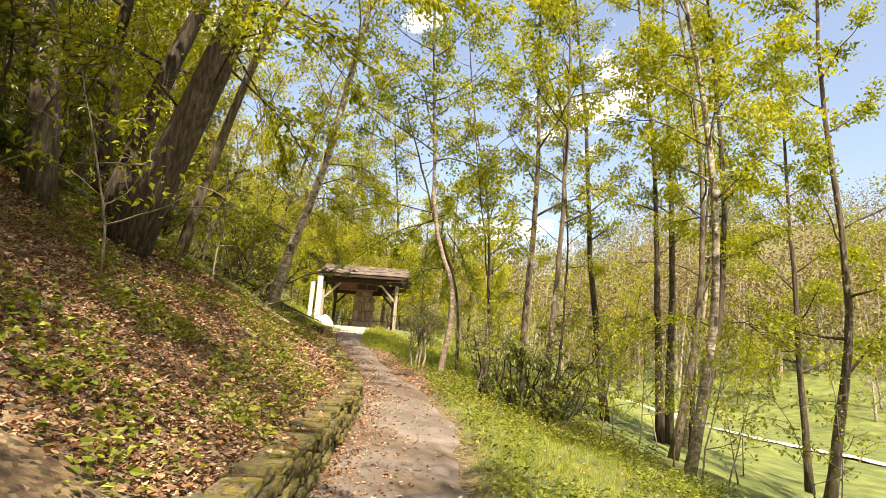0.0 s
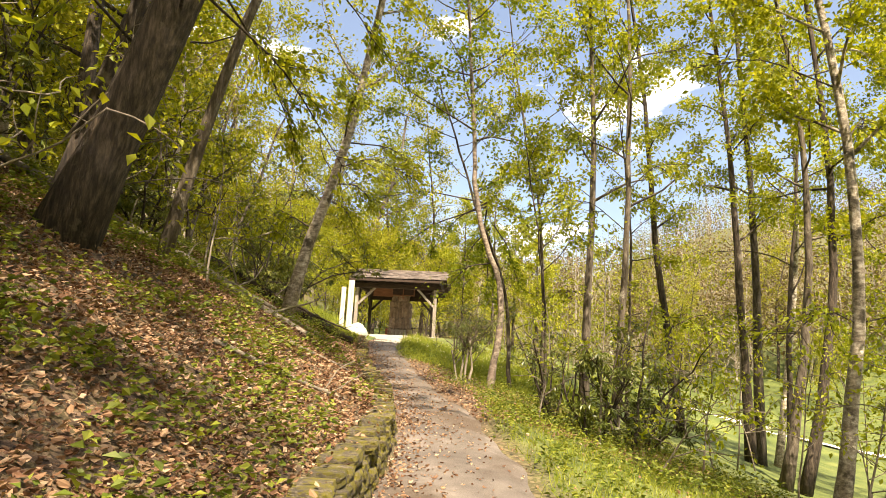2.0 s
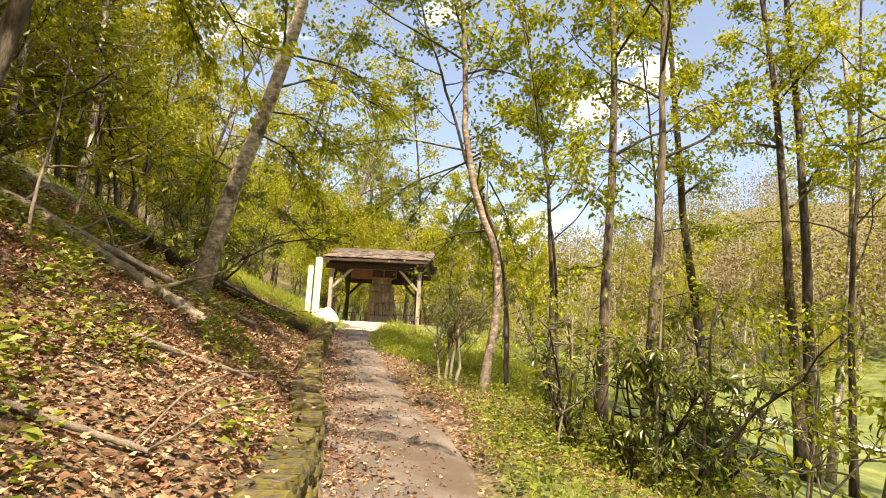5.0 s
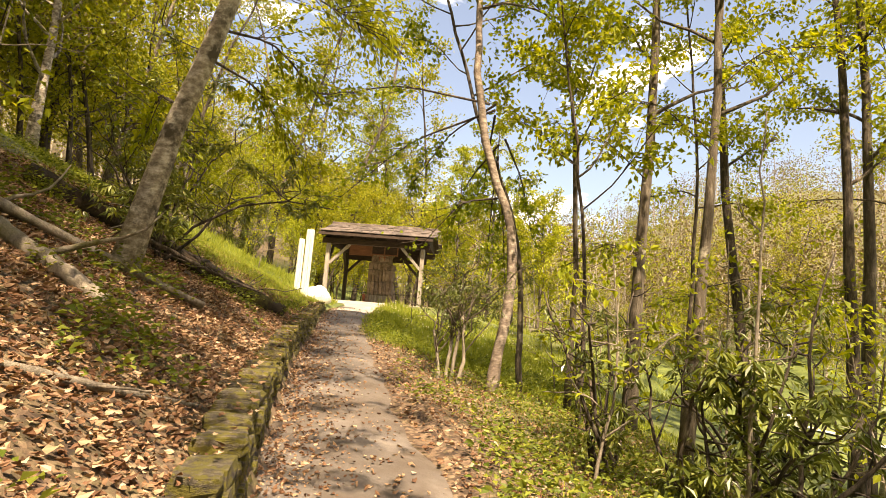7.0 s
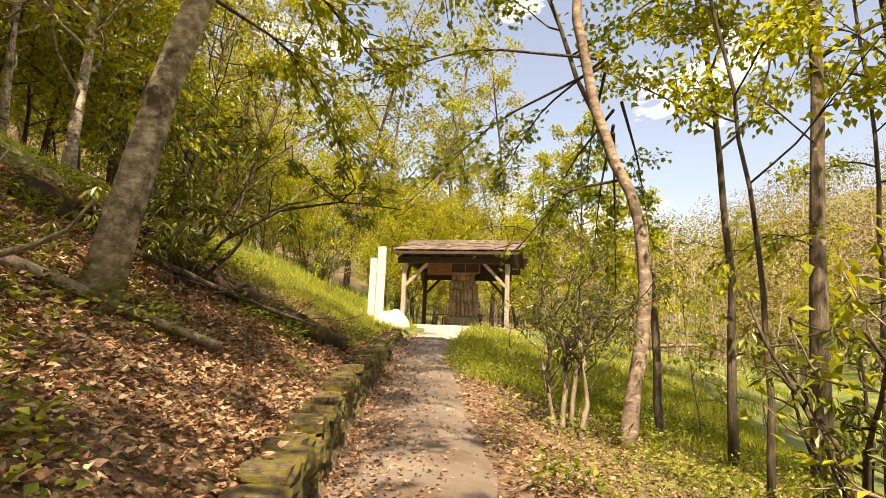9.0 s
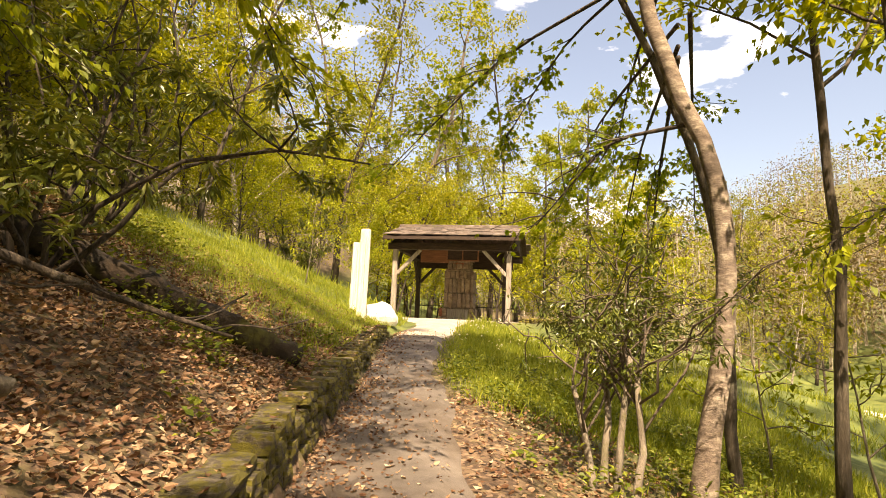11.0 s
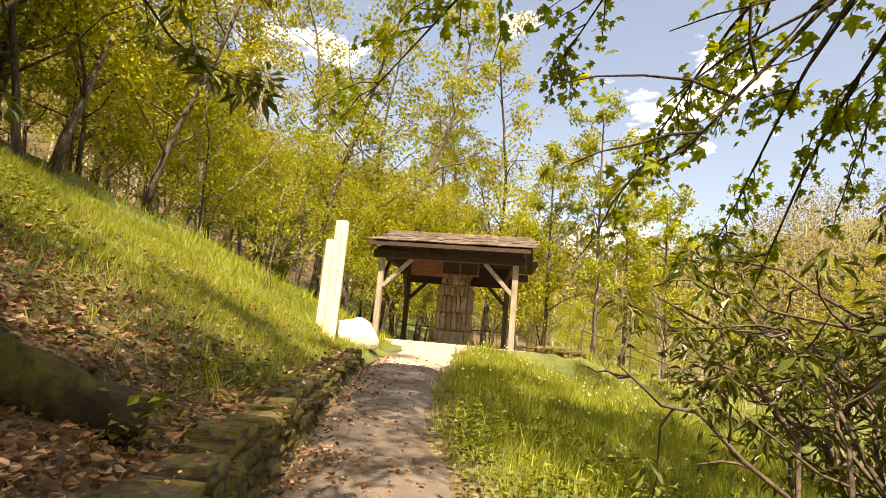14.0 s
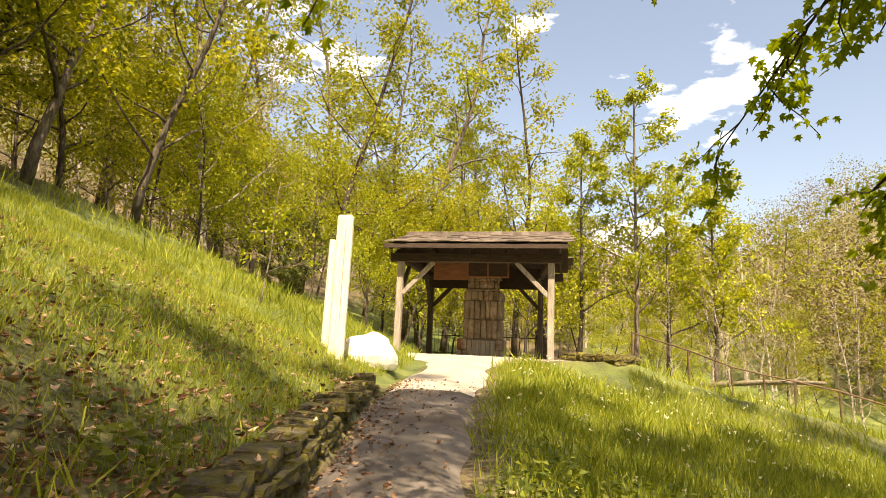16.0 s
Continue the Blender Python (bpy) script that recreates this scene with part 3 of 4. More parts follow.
def chimney():
    rng = np.random.default_rng(11)
    ob = thing("chimney", (-4.72, 35.7, FLOOR), "old free-standing stone chimney with a wide hearth base", "chimney")
    part("core", join([box(-0.68, 0.68, 0.08, 0.95, 0, 0.54), box(-0.55, 0.55, 0.08, 0.85, 0.54, 2.0), box(-0.42, 0.42, 0.12, 0.75, 2.0, 2.42)]), MORTAR, ob, "recessed mortar core")
    part("cap", box(-0.52, 0.52, 0.02, 0.85, 2.42, 2.48, 0.015), CHIMNEY_STONE, ob, "flat capstone")
    part("ledge", box(-0.50, 0.50, 0.0, 0.85, 2.0, 2.07, 0.015), CHIMNEY_STONE, ob)
    part("smoke_plate", box(-0.22, 0.2, 0.02, 0.09, 2.12, 2.36, 0.01), RED_STONE, ob, "rust-brown plate set in the chimney head")
    for k in range(6):
        part("hearth_board", box(-0.4 + k * 0.14, -0.27 + k * 0.14, 0.0, 0.07, 0.02, 0.5, 0.006), GREY_TIMBER, ob)
    levels = [(-0.74, 0.70, 0.0, 0.54), (-0.54, 0.62, 0.54, 2.0), (-0.45, 0.45, 2.07, 2.42)]
    for a, b, z0, z1 in levels:
        z = z0
        while z < z1 - 0.05:
            h = min(rng.uniform(0.45, 0.85) if z0 == 0.54 else rng.uniform(0.18, 0.36), z1 - z)
            x = a
            while x < b - 0.05:
                w = min(rng.uniform(0.13, 0.24), b - x)
                if z0 == 0 and -0.42 < x + w / 2 < 0.42 and z < 0.4:
                    x += w
                    continue
                V, F = rock(rng, w - 0.008, 0.22, h - 0.008, 0.06, 7)
                red = z0 == 0 and x == a and 0.1 < z < 0.45
                part("stone", (V + np.array((x + w / 2, 0.10 + rng.uniform(-0.015, 0.02), z + h / 2)), F), RED_STONE if red else CHIMNEY_STONE, ob)
                x += w
            for sx in (a + 0.1, b - 0.1):
                for yy in (0.36, 0.68):
                    V, F = rock(rng, 0.22, 0.32, h - 0.015, 0.05, 7)
                    part("stone", (V + np.array((sx, yy, z + h / 2)), F), CHIMNEY_STONE, ob)
            z += h
    return ob


def iron_fence(y, x0, x1):
    ob = thing("iron_fence", ((x0 + x1) / 2, y, FLOOR), "thin dark iron picket fence between the shelter posts", "fence")
    half = (x1 - x0) / 2
    for z in (0.1, 0.66):
        part("rail", box(-half, half, -0.012, 0.012, z - 0.014, z + 0.014), IRON, ob)
    me = mesh_of("picket", *tube([(0, 0, 0.0), (0, 0, 1.12), (0, 0, 1.2)], (0.0055, 0.0055, 0.002), 5), IRON)
    n = int((x1 - x0) / 0.115)
    for k in range(n + 1):
        p = new("picket", me)
        p.parent, p.location = ob, (-half + 2 * half * k / n, 0, 0)
    return ob


def hanging_frame():
    ob = thing("hanging_sign", (-4.42, 34.7, 4.98), "dark framed panel hanging under the shelter roof", "sign")
    part("panel", box(-0.62, 0.62, 0, 0.03, -0.26, 0.2, 0.004), DARK_TIMBER, ob)
    for z in (-0.26, 0.2):
        part("frame_bar", box(-0.62, 0.62, -0.03, 0.02, z - 0.025, z + 0.025, 0.006), RED_BOARD, ob)
    for x in (-0.59, 0.0, 0.59):
        part("frame_bar", box(x - 0.025, x + 0.025, -0.028, 0.018, -0.23, 0.17, 0.006), RED_BOARD, ob)
    for x in (-0.5, 0.5):
        part("hanger", box(x - 0.015, x + 0.015, -0.01, 0.01, 0.23, 0.62), IRON, ob)


shelter()
chimney()
iron_fence(BY + 0.12, FX0 + 0.09, FX1 - 0.09)
hanging_frame()


# ---- standing timbers, boulder, low walls ----
def standing_timber(at, height, w, d, turn, lean):
    rng = np.random.default_rng(int(height * 100))
    ob = thing("standing_post", at, "tall sun-bleached split timber post set in the grass", "post", "standing timbers by the path")
    V, F = box(-w / 2, w / 2, -d / 2, d / 2, -0.25, height, 0.018)
    V = V + rng.normal(0, 0.006, V.shape)
    V[:, 0] += lean * V[:, 2] / height
    part("post", (V, F), PALE_TIMBER, ob)
    part("split", box(w * 0.12, w * 0.16, -d / 2 - 0.004, -d / 2 + 0.02, 0.3, height * 0.9), GREY_TIMBER, ob, "dark drying crack")
    ob.rotation_euler.z = radians(turn)


standing_timber((-5.2, 25.3, float(ground_at(-5.2, 25.3))), 4.28 - float(ground_at(-5.2, 25.3)), 0.21, 0.11, 4, 0.0)
standing_timber((-5.7, 26.2, float(ground_at(-5.7, 26.2))), 4.1 - float(ground_at(-5.7, 26.2)), 0.18, 0.13, 20, 0.0)


def boulder(at, dims, seed, material, label, name="boulder"):
    rng = np.random.default_rng(seed)
    bm = bmesh.new()
    bmesh.ops.create_icosphere(bm, subdivisions=3, radius=0.5)
    for v in bm.verts:
        k = 1 + 0.30 * noise.noise(v.co * 2.1 + Vector((seed, 0, 0))) + 0.09 * noise.noise(v.co * 6.3)
        v.co = Vector((v.co.x * dims[0] * k, v.co.y * dims[1] * k, max(v.co.z, -0.25) * dims[2] * k))
    me = bpy.data.meshes.new(name)
    bm.to_mesh(me)
    bm.free()
    me.materials.append(material)
    ob = new(name, me)
    ob.location = at
    ob.rotation_euler.z = rng.uniform(0, 3)
    return tagged(ob, label, "boulder")


boulder((-5.15, 26.55, 2.36), (0.86, 0.66, 0.72), 3, WHITE_ROCK, "white sunlit boulder lying in the grass beside a post")


def stone_run(name, line, height, depth, label, courses, seed, cap=True, kind=""):
    """A low dry-stone wall along a line of (x, y, base z): courses of single stones and flat caps, one object each."""
    rng = np.random.default_rng(seed)
    ob = thing(name, line[0], label, "wall", "", kind)
    base = Vector(ob.location)
    shapes = [mesh_of("stone", *rock(rng, 1, 1, 1, 0.055, 7.0), STONE) for _ in range(12)]
    caps = [mesh_of("cap_stone", *rock(rng, 1, 1, 1, 0.05, 8.0), STONE) for _ in range(10)]
    line = np.asarray(line, float)
    seg = np.linalg.norm(np.diff(line[:, :2], axis=0), axis=1)
    cum = np.concatenate([[0], np.cumsum(seg)])

    def spot(s):
        p = np.array([np.interp(s, cum, line[:, k]) for k in range(3)])
        q = np.array([np.interp(min(s + 0.1, cum[-1]), cum, line[:, k]) for k in range(3)]) - np.array([np.interp(max(s - 0.1, 0), cum, line[:, k]) for k in range(3)])
        return p, math.degrees(math.atan2(q[1], q[0]))
    for c in range(courses):
        s = rng.uniform(0, 0.1)
        while s < cum[-1]:
            p, a = spot(s)
            w = rng.uniform(0.12, 0.34)
            h = (height(p[1]) - (0.07 if cap else 0)) / courses
            o = new("stone", shapes[rng.integers(12)])
            o.parent = ob
            o.matrix_local = Matrix.Translation(Vector(p) - base + Vector((0, 0, h * (c + 0.5)))) @ pose(0, 0, 0, 0, 0, a) @ pose(0, depth * 0.5 + rng.uniform(-0.02, 0.03), 0, rng.uniform(-3, 3), rng.uniform(-3, 3), rng.uniform(-4, 4)) @ Matrix.Diagonal((w, depth * 0.9, h * 1.0, 1))
            s += w * 0.9
    if cap:
        s = 0.1
        while s < cum[-1]:
            p, a = spot(s)
            w = rng.uniform(0.18, 0.44)
            o = new("cap_stone", caps[rng.integers(10)])
            o.parent = ob
            dd = depth * rng.uniform(0.8, 1.1)
            o.matrix_local = Matrix.Translation(Vector(p) - base + Vector((0, 0, height(p[1]) - 0.035 + rng.uniform(-0.02, 0.025)))) @ pose(0, 0, 0, 0, 0, a) @ pose(0, depth * 0.55 + rng.uniform(-0.02, 0.05), 0, rng.uniform(-3, 3), rng.uniform(-2.5, 2.5), rng.uniform(-6, 6)) @ Matrix.Diagonal((w * 1.0, dd, rng.uniform(0.09, 0.13), 1))
            s += w * 0.96
    return ob



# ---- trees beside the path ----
R = np.random.default_rng(21)


def spined(ctrl, top, lean=(0.0, 0.0), n=16):
    """A trunk line: control points (relative to the first), carried on up to the height top."""
    c = np.asarray(ctrl, float)
    c = np.concatenate([c, [(c[-1][0] + lean[0], c[-1][1] + lean[1], top)]])
    s = np.concatenate([[0], np.cumsum(np.linalg.norm(np.diff(c, axis=0), axis=1))])
    t = np.linspace(0, s[-1], n)
    out = np.stack([np.interp(t, s, c[:, k]) for k in range(3)], 1)
    for _ in range(2):
        out[1:-1] = (out[:-2] + 2 * out[1:-1] + out[2:]) / 4
    out[1:, :2] += R.normal(0, 0.012, (n - 1, 2))
    return out


def rooted(x, y, sink=0.12):
    return (x, y, float(ground_at(x, y)) - sink)


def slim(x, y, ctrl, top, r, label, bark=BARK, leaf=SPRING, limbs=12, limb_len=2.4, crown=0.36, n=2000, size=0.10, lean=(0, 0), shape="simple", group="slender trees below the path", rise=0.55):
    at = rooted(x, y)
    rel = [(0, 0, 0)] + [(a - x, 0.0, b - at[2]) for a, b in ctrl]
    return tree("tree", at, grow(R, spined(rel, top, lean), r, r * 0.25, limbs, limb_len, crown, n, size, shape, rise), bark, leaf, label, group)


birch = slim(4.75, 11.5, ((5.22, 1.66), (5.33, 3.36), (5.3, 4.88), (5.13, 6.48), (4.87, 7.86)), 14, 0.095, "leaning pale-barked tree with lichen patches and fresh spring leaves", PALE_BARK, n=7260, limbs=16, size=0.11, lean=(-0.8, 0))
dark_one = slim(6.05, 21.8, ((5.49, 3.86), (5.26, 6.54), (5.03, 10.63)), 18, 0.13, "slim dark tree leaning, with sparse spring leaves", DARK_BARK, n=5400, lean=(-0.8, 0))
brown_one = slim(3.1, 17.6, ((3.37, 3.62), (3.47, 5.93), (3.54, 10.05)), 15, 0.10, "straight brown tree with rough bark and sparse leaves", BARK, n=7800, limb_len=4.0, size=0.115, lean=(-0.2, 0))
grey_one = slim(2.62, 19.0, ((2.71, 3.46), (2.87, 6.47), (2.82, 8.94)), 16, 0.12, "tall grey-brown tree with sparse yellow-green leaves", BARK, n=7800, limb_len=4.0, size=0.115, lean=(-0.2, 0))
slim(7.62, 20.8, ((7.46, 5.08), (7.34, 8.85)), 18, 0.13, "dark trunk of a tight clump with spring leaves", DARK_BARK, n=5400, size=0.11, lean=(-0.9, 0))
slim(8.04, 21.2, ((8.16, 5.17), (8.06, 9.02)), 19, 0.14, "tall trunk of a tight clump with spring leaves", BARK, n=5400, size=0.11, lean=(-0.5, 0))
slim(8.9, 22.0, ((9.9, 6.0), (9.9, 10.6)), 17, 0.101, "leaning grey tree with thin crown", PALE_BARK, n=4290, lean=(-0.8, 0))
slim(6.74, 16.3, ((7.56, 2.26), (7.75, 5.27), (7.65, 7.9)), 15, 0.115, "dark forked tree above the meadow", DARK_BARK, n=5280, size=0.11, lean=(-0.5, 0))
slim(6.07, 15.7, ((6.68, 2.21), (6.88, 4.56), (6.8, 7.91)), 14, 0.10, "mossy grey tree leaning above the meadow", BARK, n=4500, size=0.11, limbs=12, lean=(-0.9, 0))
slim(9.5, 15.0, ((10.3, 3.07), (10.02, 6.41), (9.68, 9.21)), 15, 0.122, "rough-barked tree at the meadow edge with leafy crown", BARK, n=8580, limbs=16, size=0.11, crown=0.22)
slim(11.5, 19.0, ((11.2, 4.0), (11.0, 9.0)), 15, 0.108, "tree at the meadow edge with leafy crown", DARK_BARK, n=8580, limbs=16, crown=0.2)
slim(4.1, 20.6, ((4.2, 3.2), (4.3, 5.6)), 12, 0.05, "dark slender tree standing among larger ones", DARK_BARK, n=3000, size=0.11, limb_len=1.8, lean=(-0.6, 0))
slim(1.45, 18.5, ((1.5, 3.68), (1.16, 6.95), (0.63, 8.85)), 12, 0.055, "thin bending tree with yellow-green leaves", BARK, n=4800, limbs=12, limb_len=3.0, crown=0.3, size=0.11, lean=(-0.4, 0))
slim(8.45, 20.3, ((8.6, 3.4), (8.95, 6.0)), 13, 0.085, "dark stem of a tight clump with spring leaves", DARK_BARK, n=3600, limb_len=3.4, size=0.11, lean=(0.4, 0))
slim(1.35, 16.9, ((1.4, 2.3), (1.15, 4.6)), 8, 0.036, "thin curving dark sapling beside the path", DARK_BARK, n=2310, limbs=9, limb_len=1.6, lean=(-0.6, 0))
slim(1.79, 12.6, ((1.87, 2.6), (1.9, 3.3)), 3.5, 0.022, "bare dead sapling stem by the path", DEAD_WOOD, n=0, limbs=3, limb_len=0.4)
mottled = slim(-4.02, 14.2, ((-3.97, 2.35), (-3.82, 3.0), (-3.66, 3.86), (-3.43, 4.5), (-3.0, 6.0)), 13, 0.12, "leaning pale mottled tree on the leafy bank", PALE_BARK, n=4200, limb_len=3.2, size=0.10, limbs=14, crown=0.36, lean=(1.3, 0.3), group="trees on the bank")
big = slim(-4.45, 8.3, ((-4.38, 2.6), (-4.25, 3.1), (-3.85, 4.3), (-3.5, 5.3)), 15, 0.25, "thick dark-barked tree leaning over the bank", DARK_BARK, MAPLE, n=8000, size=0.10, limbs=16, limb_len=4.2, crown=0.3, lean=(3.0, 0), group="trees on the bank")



def boughs_on(owner, seed, runs, bark, leaf, shape="simple", size=0.09, radius=0.02):
    """Hanging boughs with twigs and leaves: runs of (start, tip, leaf count), from the tree's foot."""
    rng = np.random.default_rng(seed)
    for start, tip, count in runs:
        line = smooth_line([start, np.array(start) * 0.5 + np.array(tip) * 0.5 + np.array((0, 0, 0.35)), tip], 9)
        wood, green = [tube(line, np.linspace(radius, 0.005, 9), 6)], []
        for k in range(16):
            q = along(line, rng.uniform(0.3, 1))
            d = np.array(tip) - np.array(start)
            tw = bend(rng, q, (d[0] + rng.normal(0, 1.3), d[1] + rng.normal(0, 1.3), rng.normal(-0.2, 0.6)), rng.uniform(0.4, 1.0), 4, 0.2, -0.04)
            wood.append(tube(tw, np.linspace(0.007, 0.003, 5), 4))
            n = count // 16
            P = np.array([along(tw, g) for g in rng.uniform(0.2, 1, n)]) + rng.normal(0, 0.06, (n, 3))
            green.append(leaves(rng, P, np.tile(tw[-1] - tw[0] + np.array((0, 0, -0.3)), (n, 1)), size, shape, 0.6))
        bough = part("bough", join(wood), bark, owner, smooth=True)
        part("leaves", join(green), leaf, bough)


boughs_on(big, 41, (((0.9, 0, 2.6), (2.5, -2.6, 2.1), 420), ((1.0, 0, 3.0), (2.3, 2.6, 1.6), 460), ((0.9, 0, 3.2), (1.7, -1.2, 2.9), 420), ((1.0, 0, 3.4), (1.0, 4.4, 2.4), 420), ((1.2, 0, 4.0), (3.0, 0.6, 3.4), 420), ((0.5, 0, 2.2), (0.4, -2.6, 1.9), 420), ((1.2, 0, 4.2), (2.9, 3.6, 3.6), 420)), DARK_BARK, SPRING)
# high boughs over the path, added mostly for the dappled shade they cast
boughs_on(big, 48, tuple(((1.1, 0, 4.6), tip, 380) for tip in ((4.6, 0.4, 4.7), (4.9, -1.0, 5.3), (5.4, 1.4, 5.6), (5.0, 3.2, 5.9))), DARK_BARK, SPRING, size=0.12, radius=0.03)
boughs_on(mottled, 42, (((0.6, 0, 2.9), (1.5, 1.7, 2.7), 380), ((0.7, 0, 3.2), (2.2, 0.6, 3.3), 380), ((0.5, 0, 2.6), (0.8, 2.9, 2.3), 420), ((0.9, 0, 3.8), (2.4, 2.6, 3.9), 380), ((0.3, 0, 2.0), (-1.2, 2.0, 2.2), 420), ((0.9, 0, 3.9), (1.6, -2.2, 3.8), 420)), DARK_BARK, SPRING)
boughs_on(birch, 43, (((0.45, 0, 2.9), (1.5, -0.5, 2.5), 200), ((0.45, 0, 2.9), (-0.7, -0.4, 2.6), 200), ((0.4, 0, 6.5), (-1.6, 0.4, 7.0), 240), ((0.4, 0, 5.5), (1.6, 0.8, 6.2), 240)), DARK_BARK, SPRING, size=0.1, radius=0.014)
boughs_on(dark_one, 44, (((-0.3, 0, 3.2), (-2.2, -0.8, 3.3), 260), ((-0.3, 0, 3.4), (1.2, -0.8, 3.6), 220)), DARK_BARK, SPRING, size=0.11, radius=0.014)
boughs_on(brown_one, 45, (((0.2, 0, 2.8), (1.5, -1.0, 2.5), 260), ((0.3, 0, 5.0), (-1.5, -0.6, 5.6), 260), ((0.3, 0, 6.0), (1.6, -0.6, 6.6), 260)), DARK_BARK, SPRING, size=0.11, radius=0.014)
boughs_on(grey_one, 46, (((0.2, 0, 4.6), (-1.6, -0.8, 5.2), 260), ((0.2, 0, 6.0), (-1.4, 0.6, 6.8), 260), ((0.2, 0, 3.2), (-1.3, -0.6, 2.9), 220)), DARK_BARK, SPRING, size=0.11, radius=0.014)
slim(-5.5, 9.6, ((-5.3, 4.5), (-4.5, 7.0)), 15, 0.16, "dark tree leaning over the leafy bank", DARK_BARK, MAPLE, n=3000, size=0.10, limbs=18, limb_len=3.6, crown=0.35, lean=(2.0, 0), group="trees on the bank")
# added behind the start, out of view: its crown shades the near bank
slim(-5.0, -3.0, ((-4.6, 4.5), (-3.6, 7.0)), 16, 0.2, "thick dark tree added out of view to shade the bank", DARK_BARK, MAPLE, n=11000, size=0.13, limbs=20, limb_len=4.6, crown=0.35, lean=(2.0, 0), group="trees on the bank")
# added beside the start, trunk out of view, to put the bank in shade
slim(-4.6, 1.0, ((-4.3, 4.5), (-3.4, 6.5)), 13, 0.17, "leafy dark tree added beside the start to shade the bank", DARK_BARK, MAPLE, n=8000, size=0.11, limbs=18, limb_len=3.8, crown=0.36, lean=(1.8, 0.6), group="trees on the bank")
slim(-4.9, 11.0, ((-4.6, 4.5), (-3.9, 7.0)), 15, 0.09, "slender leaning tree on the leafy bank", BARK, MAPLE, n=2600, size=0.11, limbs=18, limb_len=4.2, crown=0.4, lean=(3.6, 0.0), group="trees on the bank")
# two more unseen trees behind the start, added to shade path and bank
slim(4.6, -3.0, ((4.4, 3.5), (3.8, 7.0)), 15, 0.16, "leafy tree added out of view to shade the path", DARK_BARK, MAPLE, n=4000, size=0.12, limbs=18, limb_len=4.0, crown=0.4, lean=(-2.6, 0))
slim(-2.6, -5.5, ((-2.6, 3.5), (-2.4, 7.0)), 15, 0.18, "tall leafy tree added behind the start to shade the bank", DARK_BARK, MAPLE, n=9000, size=0.13, limbs=20, limb_len=4.4, crown=0.4, lean=(0.2, 0), group="trees on the bank")
# added to the side, out of view, for shade on the slope ahead
slim(6.2, 6.2, ((6.0, 3.5), (5.6, 7.0)), 15, 0.14, "leafy tree added out of view to shade the slope", BARK, MAPLE, n=5000, limbs=16, limb_len=3.4, crown=0.4, lean=(-1.2, 0))

# twin-stemmed tree whose boughs hang over the path
at = rooted(0.08, 17.75)
sp = spined([(0, 0, 0), (0.12, 0, 0.75), (0.22, 0, 1.4), (0.27, 0, 2.1), (0.27, 0, 2.6), (0.15, 0, 3.05), (-0.06, 0, 3.5), (-0.28, 0, 4.0), (-0.48, 0, 4.9)], 13, (-0.6, -0.3), 34)
sp2 = spined([(0.55, 1.0, -0.2), (0.50, 0.95, 1.4), (0.44, 0.9, 2.3), (0.32, 0.85, 3.0), (0.12, 0.8, 3.6), (-0.2, 0.75, 4.1)], 9, (-1.6, 0.4), 24)
wood_a, limbs_a, leaf_a = grow(R, sp, 0.088, 0.03, 16, 4.0, 0.5, 6800, 0.085, "maple")
wood_b, limbs_b, leaf_b = grow(R, sp2, 0.055, 0.02, 10, 3.2, 0.6, 3000, 0.085, "maple")
boughs, blades = [], []
for start, tip, count in (((-0.1, 0, 4.2), (-1.1, 4.5, 3.4), 330), ((-0.2, 0, 4.7), (-0.3, 3.8, 3.9), 300), ((-0.2, 0, 4.8), (-3.3, 2.2, 3.5), 300), ((-0.2, 0, 4.9), (-1.9, 2.9, 4.0), 300), ((-0.1, 0, 4.0), (-0.1, 4.4, 2.95), 320), ((0.0, 0, 3.3), (-1.3, 0.5, 2.5), 90), ((0.0, 0.0, 4.3), (0.9, 4.0, 3.3), 280), ((-0.3, 0.0, 4.9), (-3.6, 0.4, 4.9), 240), ((-0.1, 0, 3.9), (0.4, 5.2, 2.3), 280)):
    line = smooth_line([start, np.array(start) * 0.5 + np.array(tip) * 0.5 + np.array((0, 0, 0.35)), tip], 9)
    sprays = [tube(line, np.linspace(0.022, 0.005, 9), 6)]
    for k in range(14):
        q = along(line, R.uniform(0.35, 1))
        tw = bend(R, q, (tip[0] - start[0] + R.normal(0, 1.2), tip[1] - start[1] + R.normal(0, 1.2), R.normal(-0.4, 0.5)), R.uniform(0.4, 0.9), 4, 0.2, -0.06)
        sprays.append(tube(tw, np.linspace(0.008, 0.003, 5), 4))
        P = np.array([along(tw, g) for g in R.uniform(0.2, 1, count // 14)]) + R.normal(0, 0.06, (count // 14, 3))
        blades.append(leaves(R, P, np.tile(tw[-1] - tw[0] + np.array((0, 0, -0.35)), (len(P), 1)), 0.075, "maple", 0.6))
    boughs.append(join(sprays))
twin = thing("tree", at, "twin-stemmed curving tree with maple leaves hanging over the path", "tree", "slender trees below the path")
part("trunk", wood_a, RING_BARK, twin, "ringed grey-brown bark", True)
part("stem", wood_b, BARK, twin, "thinner second stem", True)
for vf in boughs:
    part("bough", vf, DARK_BARK, twin, smooth=True)
for vf in limbs_a + limbs_b:
    part("limb", vf, BARK, twin, smooth=True)
part("crown", join([leaf_a, leaf_b] + blades), MAPLE, twin)


